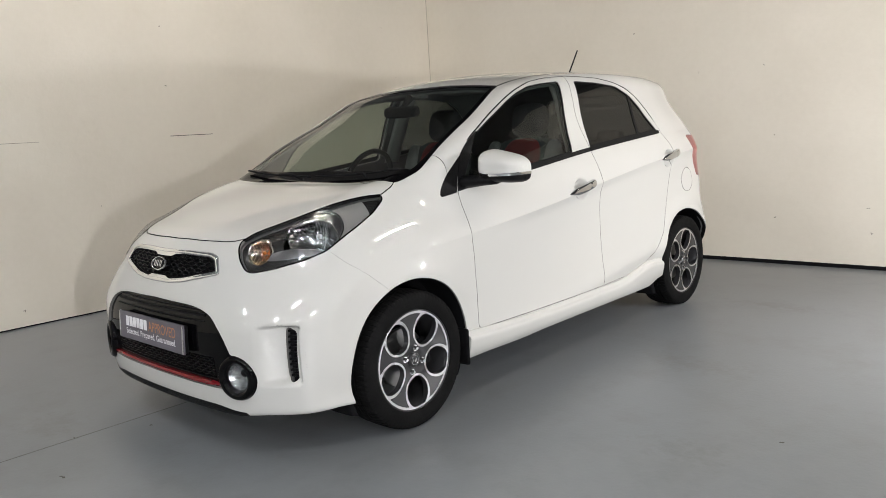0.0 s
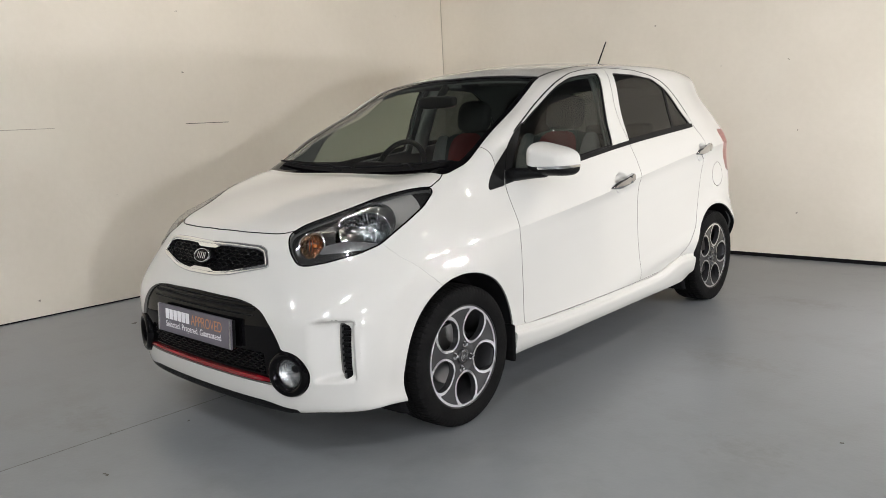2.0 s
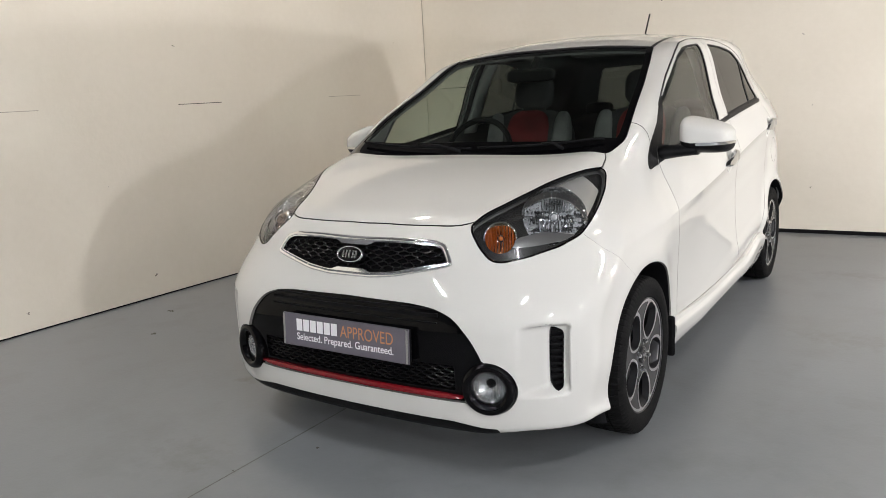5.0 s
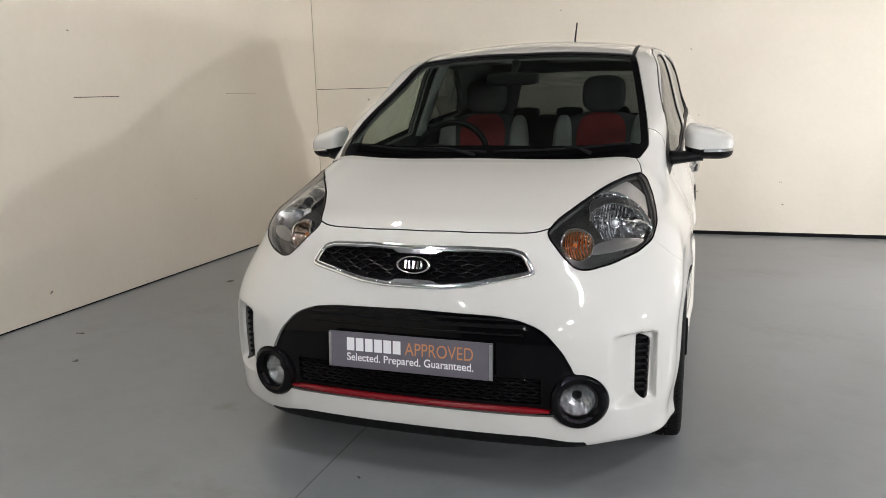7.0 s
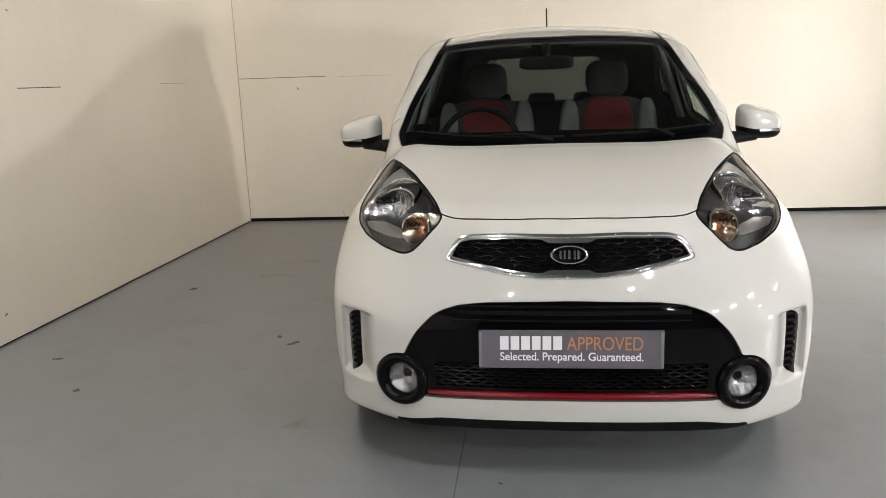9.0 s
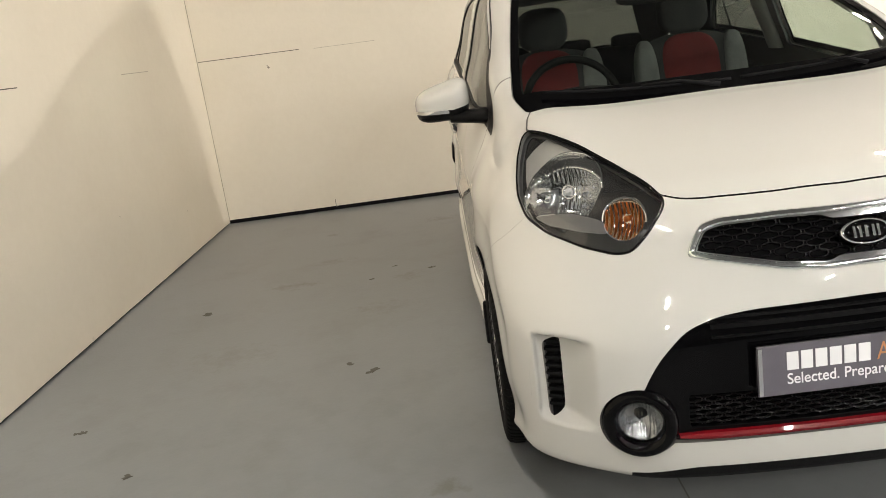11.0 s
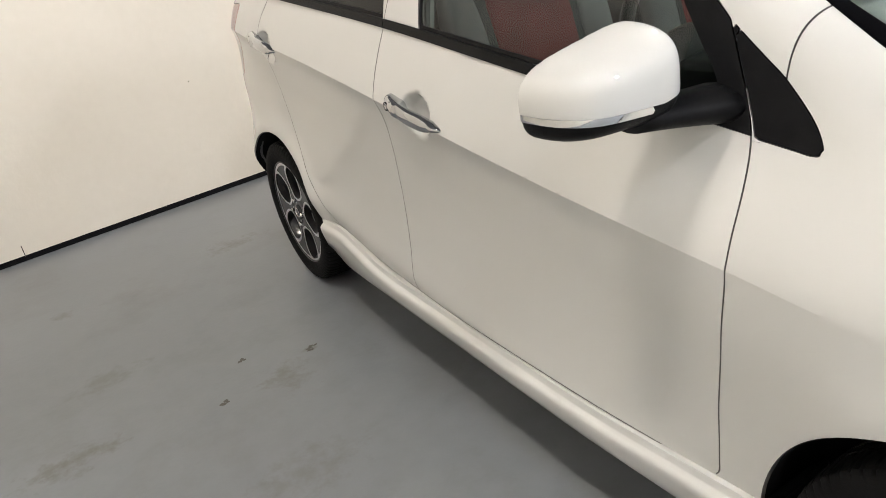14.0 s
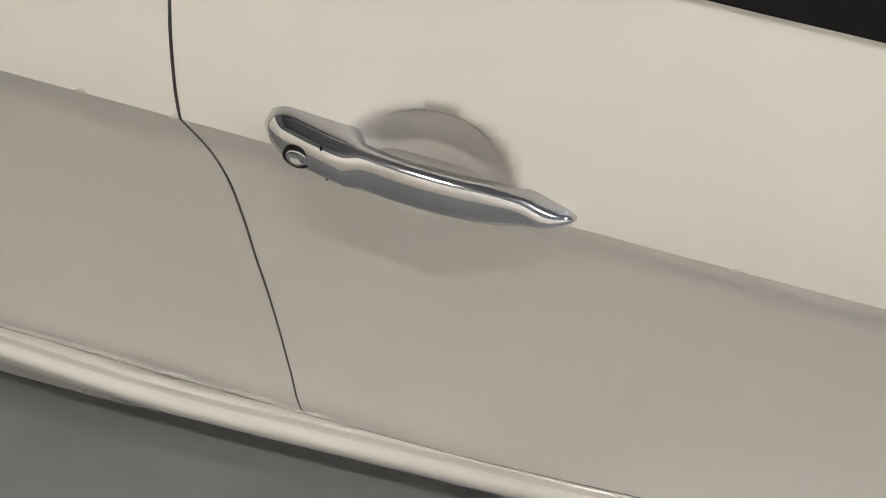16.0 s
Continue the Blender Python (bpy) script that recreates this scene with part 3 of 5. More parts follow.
REAR_GLASS = rounded([(1.442, 1.425), (1.634, 1.405), (1.818, 1.370), (1.928, 1.303), (2.021, 1.223), (2.152, 1.079), (1.408, 1.018), (1.405, 1.197)], 0.022)
SAIL = ((0.92, 0.44), (0.98, 0.455), (1.033, 0.490), (1.119, 0.549), (1.18, 0.592))
doors = {}
for side, word in ((1, "left"), (-1, "right")):
    for kind, sheets, window, tint in (("front_door", front_doors, FRONT_GLASS, DOORGLASS), ("rear_door", rear_doors, REAR_GLASS, PRIVACY)):
        sheet = sided(sheets, side)
        s = yw(window)(sheet[0])
        door = sheet_part(kind, clip(sheet, -s), WHITE, car, 0.016, f"white {kind.replace('_', ' ')} with a chrome handle", SEAMGREY)
        doors[kind, side] = door
        hole = clip(sheet, s + 0.0005)
        dy, dz = sheet[0][:, 1], sheet[0][:, 2] - curve(sheet[0][:, 1], BELT)
        sheet_part("belt_moulding", offset(clip(sheet, np.maximum(np.maximum(np.abs(dz - 0.005) - 0.0105, 0.45 - dy), dy - 2.163)), -0.003), BLACK, door, 0.006, "black moulding under the window")
        hs = yw(window)(hole[0])
        y, z = hole[0][:, 1], hole[0][:, 2]
        strip = np.maximum(hs + 0.008, curve(y, BELT) + 0.024 - z)
        sail = y - curve(flat_z(hole[0]), SAIL)
        if kind == "front_door":
            sheet_part("sail_panel", offset(clip(hole, sail), 0.001), BLACK, door, 0.004, "black plastic triangle at the mirror")
            sheet_part("window_pane", offset(clip(hole, np.maximum(strip, -sail)), 0.006), tint, door, 0)
            sheet_part("window_seal", offset(clip(hole, np.maximum(-strip, -sail)), 0.003), BLACK, door, 0.004, "black rubber window seal")
        else:
            bar = np.abs(y - 1.926) - 0.010
            sheet_part("window_pane", offset(clip(hole, np.maximum(strip, -bar)), 0.006), tint, door, 0)
            sheet_part("window_seal", offset(clip(hole, -np.maximum(strip, -bar)), 0.003), BLACK, door, 0.004, "black rubber window seal")
for side in (1, -1):
    sheet_part("quarter_trim", sided(tri_all, side), BLACK, car, 0.006, "black plastic corner trim ahead of the door")

# bonnet
HOOD = rounded(both([(0.0, -0.534), (0.15, -0.527), (0.215, -0.519), (0.305, -0.503), (0.347, -0.490), (0.383, -0.466, 0.006), (0.407, -0.393), (0.447, -0.295), (0.497, -0.192), (0.549, -0.100), (0.590, -0.020), (0.612, 0.024, 0.008), (0.600, 0.09, 0.008), (0.55, 0.20), (0.3, 0.197), (0.0, 0.166)]), 0.02)
hood = take(only(xy(HOOD), lambda p: p[:, 2] > 0.76), 0.0022)
# the bonnet's turned-in edge is coloured black for the shade in its seam
sheet_part("bonnet", hood, WHITE, car, 0.016, "smooth white bonnet", GAP)

# headlamps
LD = Vector((0.62, -0.68, 0.40)).normalized()
LU = Vector((0.68, 0.62, 0.0)).normalized()
LV = LD.cross(LU)


def lamp_uv(p):
    q = np.stack([np.abs(p[:, 0]), p[:, 1], p[:, 2]], 1)
    return np.stack([q @ np.array(LU), q @ np.array(LV)], 1)


LAMP3D = [(0.375, -0.480, 0.801), (0.383, -0.457, 0.815), (0.407, -0.393, 0.840), (0.447, -0.295, 0.867), (0.497, -0.192, 0.896), (0.549, -0.100, 0.920), (0.590, -0.020, 0.934), (0.616, 0.019, 0.931),
          (0.636, 0.008, 0.914), (0.660, -0.070, 0.870), (0.676, -0.165, 0.832), (0.682, -0.250, 0.797), (0.673, -0.319, 0.760), (0.635, -0.391, 0.734), (0.564, -0.475, 0.711), (0.502, -0.523, 0.699), (0.468, -0.535, 0.705), (0.427, -0.528, 0.742), (0.389, -0.504, 0.782)]
LAMP_OUT = rounded([tuple(r) for r in lamp_uv(np.array(LAMP3D))], 0.018)
lamp_field = lambda p: inside(lamp_uv(p), LAMP_OUT)
lamps = take(only(lamp_field, lambda p: (p[:, 1] < 0.15) & (p[:, 2] > 0.62)))
# nose: grille, lower opening, side vents
GRILLE = rounded(both([(0.0, 0.766), (0.16, 0.768), (0.285, 0.764), (0.326, 0.753), (0.345, 0.727), (0.363, 0.694), (0.336, 0.687), (0.255, 0.672), (0.175, 0.656), (0.088, 0.648), (0.0, 0.648)]), 0.012)
NEAR = lambda p: p[:, 1] < -0.35
grille = take(only(xz(GRILLE), NEAR), 0.001)
MOUTH = rounded(both([(0.0, 0.588), (0.25, 0.582), (0.33, 0.572), (0.395, 0.548), (0.452, 0.49), (0.49, 0.42), (0.50, 0.30), (0.42, 0.288), (0.0, 0.290)]), 0.03)
fog_r = lambda p: np.hypot(np.abs(p[:, 0]) - 0.498, p[:, 2] - 0.338) - 0.084
mouth = take(only(lambda p: np.minimum(xz(MOUTH)(p), fog_r(p)), NEAR), 0.001)
VENT = rounded([(0.645, 0.518), (0.684, 0.502), (0.680, 0.318), (0.645, 0.333)], 0.012)
vents = take(only(lambda p: inside(np.stack([np.abs(p[:, 0]), p[:, 2]], 1), VENT), NEAR), 0.001)
# tail lamps, fuel flap
TAILLAMP = rounded([(2.50, 1.045), (2.60, 1.04), (2.95, 1.0), (2.95, 0.78), (2.60, 0.785), (2.56, 0.90)], 0.03)
tails = take(only(yz(TAILLAMP), lambda p: np.abs(p[:, 0]) > 0.5))
for side in (1, -1):
    sheet_part("tail_light", sided(tails, side), REDLENS, car, 0.01, "red wrap-round tail light")
flap = take(lambda p: np.where(p[:, 0] > 0.4, np.hypot(p[:, 1] - 2.45, p[:, 2] - 0.775) - 0.072, 0.05), 0.0015)
sheet_part("fuel_flap", flap, WHITE, car, 0.01, "", SEAMGREY)

# bumper, wings, roof, rear
SEAMLINE = [(-1.0, 1.1), (-0.312, 1.1), (-0.310, 0.757), (-0.272, 0.710), (-0.209, 0.660), (-0.125, 0.590), (0.1, 0.35), (0.1, 0.0), (-1.0, 0.0)]
bumper = take(only(yz(SEAMLINE), lambda p: p[:, 1] < 0.2), 0.0003)
lip = np.maximum(bumper[0][:, 2] - 0.221 + 0.014 * step(np.abs(bumper[0][:, 0]), 0.36, 0.50), np.abs(bumper[0][:, 0]) - 0.52)
sheet_part("front_bumper", clip(bumper, -lip), WHITE, car, 0.014, "white front bumper with a gloss black lower opening", SEAMGREY)
sheet_part("front_splitter", clip(bumper, lip), BLACK, car, 0.004, "black plastic lip under the bumper")
ditch = take(lambda p: np.where((p[:, 1] > 0.93) & (p[:, 1] < 2.55) & (p[:, 2] > 1.2), np.abs(np.abs(p[:, 0]) - (0.50 - 0.02 * (p[:, 1] - 1.0))) - 0.0085, 0.05), 0.0)
for side in (1, -1):
    sheet_part("roof_moulding", offset(sided(ditch, side), 0.0005), BLACK, car, 0.008, "black moulding along the roof edge")
roof = take(lambda p: np.where((p[:, 1] > 0.8) & (p[:, 2] > 1.2), np.abs(p[:, 0]) - (0.50 - 0.02 * (p[:, 1] - 1.0)), 0.05), 0.002)
sheet_part("roof", roof, WHITE, car, 0.008, "white roof panel", SEAMGREY)
wings = take(lambda p: np.where(np.abs(p[:, 0]) > 0.4, p[:, 1] - np.where(p[:, 2] > 0.90, 0.345 - 0.25 * (0.66 - np.abs(p[:, 0])), 0.43), 0.05), 0.0012)
for side in (1, -1):
    sheet_part("front_wing", sided(wings, side), WHITE, car, 0.014, "white front wing over the wheel", SEAMGREY)
sheet_part("body_shell", rest, WHITE, car, 0.014, "", SEAMGREY)

# the dark inner skin behind the gaps, with the windows open
s = inner_source[0]
open_s = np.minimum(np.where((s[:, 1] < 1.2) & (s[:, 2] > 0.93), xy(SCREEN_OUT)(s) + 0.02, 0.05), np.where(np.abs(s[:, 0]) > 0.45, np.minimum(np.maximum(yw(FRONT_GLASS)(s), curve(flat_z(s), SAIL) + 0.01 - s[:, 1]), yw(REAR_GLASS)(s)), 0.05))
low_front = np.minimum(np.minimum(xz(GRILLE)(s), xz(MOUTH)(s)), np.minimum(fog_r(s), inside(np.stack([np.abs(s[:, 0]), s[:, 2]], 1), VENT)))
open_s = np.minimum(open_s, np.where(s[:, 1] < -0.35, low_front, 0.05))
open_s = np.minimum(open_s, np.where((s[:, 1] < 0.15) & (s[:, 2] > 0.62), lamp_field(s), 0.05))
open_s = np.minimum(open_s, np.where(s[:, 1] > 2.4, xz(REAR_OUT)(s) + 0.03, 0.05))
sheet_part("inner_skin", offset(clip(inner_source, -open_s), 0.022), LINING, car, 0.01)


# ---- sills, arches, wheels ----
def loft(bm, rows, close=True, cap=True):
    """Quads between rows of points; each row is a ring."""
    vs = [[bm.verts.new(p) for p in r] for r in rows]
    n = len(vs[0])
    for a, b in zip(vs, vs[1:]):
        for i in range(n if close else n - 1):
            bm.faces.new((a[i], a[(i + 1) % n], b[(i + 1) % n], b[i]))
    if cap:
        bm.faces.new(vs[0][::-1])
        bm.faces.new(vs[-1])
    bmesh.ops.recalc_face_normals(bm, faces=bm.faces)
    return vs


SILL_TOP = ((0.30, 0.318), (0.40, 0.312), (1.40, 0.302), (1.66, 0.312), (1.80, 0.340), (1.90, 0.354), (2.06, 0.345))
for side in (1, -1):
    bm = bmesh.new()
    rows = []
    for y in np.linspace(0.316, 2.065, 60):
        zt = float(curve(np.array([y]), SILL_TOP)[0])
        low = 0.200 + 0.03 * float(step(np.array([y]), 1.9, 2.06)[0])
        out = 0.803 - 0.012 * float(step(np.array([-y]), -0.8, -0.34)[0]) - 0.006 * float(step(np.array([y]), 1.75, 2.06)[0])
        sec = [(0.72, zt - 0.01), (out - 0.030, zt + 0.002), (out - 0.0190, zt + 0.003), (out - 0.0165, zt + 0.0022), (out - 0.0152, zt - 0.001), (out - 0.0148, zt - 0.012), (out - 0.0125, zt - 0.0155),
               (out - 0.006, zt - 0.0195), (out - 0.0015, zt - 0.0245), (out, zt - 0.031), (out - 0.001, zt - 0.042), (out - 0.005, zt - 0.064), (out - 0.013, low + 0.016), (out - 0.022, low + 0.005), (out - 0.045, low), (0.72, low)]
        rows.append([(side * x, y, z) for x, z in sec])
    loft(bm, rows)
    part("side_skirt", bm, WHITE, car, "white side skirt along the sill", True).data.set_sharp_from_angle(angle=radians(38))
    # wheel wells and mud flaps
    for cy, cz, cr in ARCHES:
        bm = bmesh.new()
        rows = []
        for x, r in ((0.43, cr - 0.01), (0.60, cr + 0.012), (0.70, cr + 0.008), (0.735 if cy < 1 else 0.722, cr - 0.002)):
            rows.append([(side * x, cy + r * math.cos(a), cz + r * math.sin(a)) for a in np.linspace(-0.5, math.pi + 0.5, 40)])
        # the black lip inside the opening's edge
        a = np.linspace(-0.5, math.pi + 0.5, 40)
        ly, lz = cy + (cr - 0.003) * np.cos(a), cz + (cr - 0.003) * np.sin(a)
        lx = np.where(lz > 0.21, np.maximum(half_width(ly, lz) - 0.005, 0.70), 0.72)
        rows.append([(side * p, q, r) for p, q, r in zip(lx, ly, lz)])
        rows.insert(0, [(side * 0.43, cy, cz)] * 40)
        loft(bm, rows, close=False, cap=False)
        part("wheel_well", bm, GAP, car, "", True)
    bm = bmesh.new()
    box(bm, 0.615, 0.786, 0.297, 0.313, 0.176, 0.335, 0.010)
    bmesh.ops.transform(bm, matrix=Matrix.Diagonal((side, 1, 1, 1)), verts=bm.verts)
    bmesh.ops.recalc_face_normals(bm, faces=bm.faces)
    part("mud_flap", bm, BLACK, car, "black rubber mud flap behind the front wheel")

TYRE = ((-0.068, 0.196), (-0.088, 0.206), (-0.0965, 0.225), (-0.096, 0.246), (-0.092, 0.262), (-0.086, 0.2705), (-0.070, 0.2760), (-0.046, 0.2775), (-0.0335, 0.2778), (-0.033, 0.271), (-0.027, 0.271),
        (-0.0265, 0.278), (-0.003, 0.278), (-0.0025, 0.271), (0.0035, 0.271), (0.004, 0.278), (0.0265, 0.278), (0.027, 0.271), (0.033, 0.271), (0.0335, 0.2778), (0.046, 0.277), (0.064, 0.2755),
        (0.077, 0.2715), (0.0835, 0.263), (0.0875, 0.246), (0.0885, 0.225), (0.082, 0.206), (0.068, 0.196))


def spin(bm, profile, n=64, dent=None, closed=False):
    """A solid of revolution about the x axis."""
    rows = []
    for x, r in profile:
        ring = []
        for k in range(n):
            a = 2 * math.pi * k / n
            rr = r - (dent(x, r, k) if dent else 0.0)
            ring.append((x, rr * math.cos(a), rr * math.sin(a)))
        rows.append(ring)
    loft(bm, rows, cap=closed)


def sipe(x, r, k):
    if r < 0.2605:
        return 0.0
    if abs(x) > 0.040:
        return 0.0035 if (k + (3 if x > 0 else 0)) % 6 == 0 else 0.0
    return 0.0025 if abs(x) > 0.02 and (k + int(abs(x) * 90)) % 8 == 4 and r > 0.275 else 0.0


def wheel_one():
    """The outer side of the wheel looks along +x."""
    top = new("wheel")
    top.parent = car
    bm = bmesh.new()
    spin(bm, TYRE, 480, sipe)
    tyre = part("tyre", bm, RUBBER, top, "black rubber tyre with a grooved tread", True)
    tyre.data.set_sharp_from_angle(angle=radians(35))
    # the barrel and the brake behind the spokes
    bm = bmesh.new()
    spin(bm, ((-0.075, 0.190), (-0.06, 0.176), (0.03, 0.178), (0.060, 0.186), (0.070, 0.190), (0.074, 0.1965), (0.079, 0.1985), (0.080, 0.2015), (0.072, 0.205), (0.06, 0.198)), 96)
    part("barrel", bm, GUNMETAL, top, "dark grey inner rim", True)
    bm = bmesh.new()
    spin(bm, ((0.0, 0.03), (0.004, 0.031), (0.004, 0.118), (-0.016, 0.118), (-0.016, 0.03)), 64)
    part("brake_disc", bm, STEEL, top, "bare steel brake disc")
    bm = bmesh.new()
    box(bm, -0.04, 0.03, 0.075, 0.14, -0.055, 0.055, 0.012)
    part("brake_caliper", bm, GAP, top)
    # the face: a dished disc with five rounded openings
    rs, angles = np.linspace(0.0, 0.1985, 46), np.linspace(0, 2 * math.pi, 289)[:-1]
    r, a = np.meshgrid(rs, angles, indexing="ij")
    dish = lambda q: 0.0745 - 0.012 * np.cos(np.clip(q / 0.1985, 0, 1) * math.pi / 2) ** 1.5 + 0.006 * np.exp(-((q - 0.06) / 0.03) ** 2)
    p = np.stack([dish(r), r * np.cos(a), r * np.sin(a)], -1).reshape(-1, 3)
    d = (dish(r + 1e-4) - dish(r - 1e-4)) / 2e-4
    n = np.stack([np.ones_like(r), -d * np.cos(a), -d * np.sin(a)], -1).reshape(-1, 3)
    n /= np.linalg.norm(n, axis=1, keepdims=True)
    i, j = np.meshgrid(np.arange(45), np.arange(288), indexing="ij")
    v0, v1, v2, v3 = i * 288 + j, (i + 1) * 288 + j, (i + 1) * 288 + (j + 1) % 288, i * 288 + (j + 1) % 288
    f = np.concatenate([np.stack([v0, v1, v2], -1).reshape(-1, 3), np.stack([v0, v2, v3], -1).reshape(-1, 3)])
    disc = tidy(p, n, f[(p[f[:, 0]] != p[f[:, 1]]).any(1)])

    def hole(q, k):
        t = radians(72 * k - 15)
        u, w = q[:, 1] * math.cos(t) + q[:, 2] * math.sin(t), -q[:, 1] * math.sin(t) + q[:, 2] * math.cos(t)
        wide = 0.0560 + 0.14 * (u - 0.120)
        wide = np.clip(wide, 0.042, 0.064)
        e = np.hypot(np.where(u < 0.120, (u - 0.120) / 0.053, (u - 0.120) / 0.075), w / wide)
        return (e - 1) * 0.045

    def all_holes(q):
        return np.minimum.reduce([hole(q, k) for k in range(5)])

    lip = lambda q: np.hypot(q[:, 1], q[:, 2]) - 0.1895
    s = np.maximum(all_holes(disc[0]), lip(disc[0]))
    solid = clip(disc, -s)
    ring = lambda q: np.minimum(np.minimum.reduce([np.abs(hole(q, k)) for k in range(5)]) - 0.0078, -lip(q) - 0.002)
    sheet_part("rim", clip(solid, -ring(solid[0])), GUNMETAL, top, 0.028, "dark grey five-opening alloy rim")
    rings = clip(solid, ring(solid[0]))
    for k in range(5):
        t = np.degrees(np.arctan2(rings[0][rings[2]].mean(1)[:, 2], rings[0][rings[2]].mean(1)[:, 1])) + 15 - 72 * k
        mine = np.abs((t + 180) % 360 - 180) <= 36
        sheet_part("machined_edge", tidy(rings[0] + rings[1] * 0.0012, rings[1], rings[2][mine]), MACHINED, top, 0.026,
                   "bright machined edge of the opening", GUNMETAL)
    for k in range(4):
        t = radians(90 * k - 15)
        bm = bmesh.new()
        spin(bm, ((0.058, 0.013), (0.0705, 0.013), (0.0705, 0.0088), (0.0685, 0.0088), (0.0685, 0.0085), (0.079, 0.0085), (0.082, 0.006), (0.082, 0.0)), 12)
        bmesh.ops.translate(bm, verts=bm.verts, vec=(0, 0.048 * math.cos(t), 0.048 * math.sin(t)))
        part("wheel_nut", bm, CHROME, top, "chrome wheel nut")
    bm = bmesh.new()
    spin(bm, ((0.060, 0.030), (0.0735, 0.0295), (0.0755, 0.027), (0.0765, 0.0)), 32)
    cap = part("centre_cap", bm, GUNMETAL, top, "dark grey centre cap", True)
    bm = bmesh.new()
    spin(bm, ((0.0766, 0.0195), (0.0778, 0.0192), (0.0778, 0.0172), (0.0766, 0.0170)), 32)
    part("emblem_ring", bm, CHROME, cap, "", True)
    for dy, w in ((-0.009, 0.0018), (0.0, 0.0018), (0.008, 0.0018)):
        bm = bmesh.new()
        box(bm, 0.0764, 0.0776, dy - w, dy + w, -0.006, 0.006)
        part("emblem_bar", bm, CHROME, cap)
    return top


first_wheel = wheel_one()
first_wheel.matrix_basis = pose(0.690, 0, 0.278)
for x, y, turn, spin_by in ((0.690, 2.385, 0, 17), (-0.690, 0, 180, 79), (-0.690, 2.385, 180, 18)):
    copy_thing(first_wheel, pose(x, y, 0.278, 0, 0, turn) @ pose(0, 0, 0, spin_by, 0, 0))

# ---- mirrors and handles ----
# handle chrome with dark reflections of its surroundings put into the colour
HANDLE = material("reflection_dimmed_chrome", (0.56, 0.57, 0.58), 0.07, 1.0)
def mirror_field(x, y, z):
    """The door mirror's housing."""
    x = np.abs(x)
    back = 0.575 + 0.32 * (x - 0.83)
    dy = back - y
    u, w = (x - 0.836) / 0.094, (z - 0.9945 + 0.16 * (x - 0.834)) / (0.065 - 0.12 * (x - 0.834))
    f = np.abs(u) ** 4.0 + np.abs(w) ** 3.5 + np.abs(np.clip(dy, 0, None) / 0.123) ** 2.3
    f = (f ** (1 / 2.6) - 1) * 0.08
    return smax(f, -dy, 0.014)


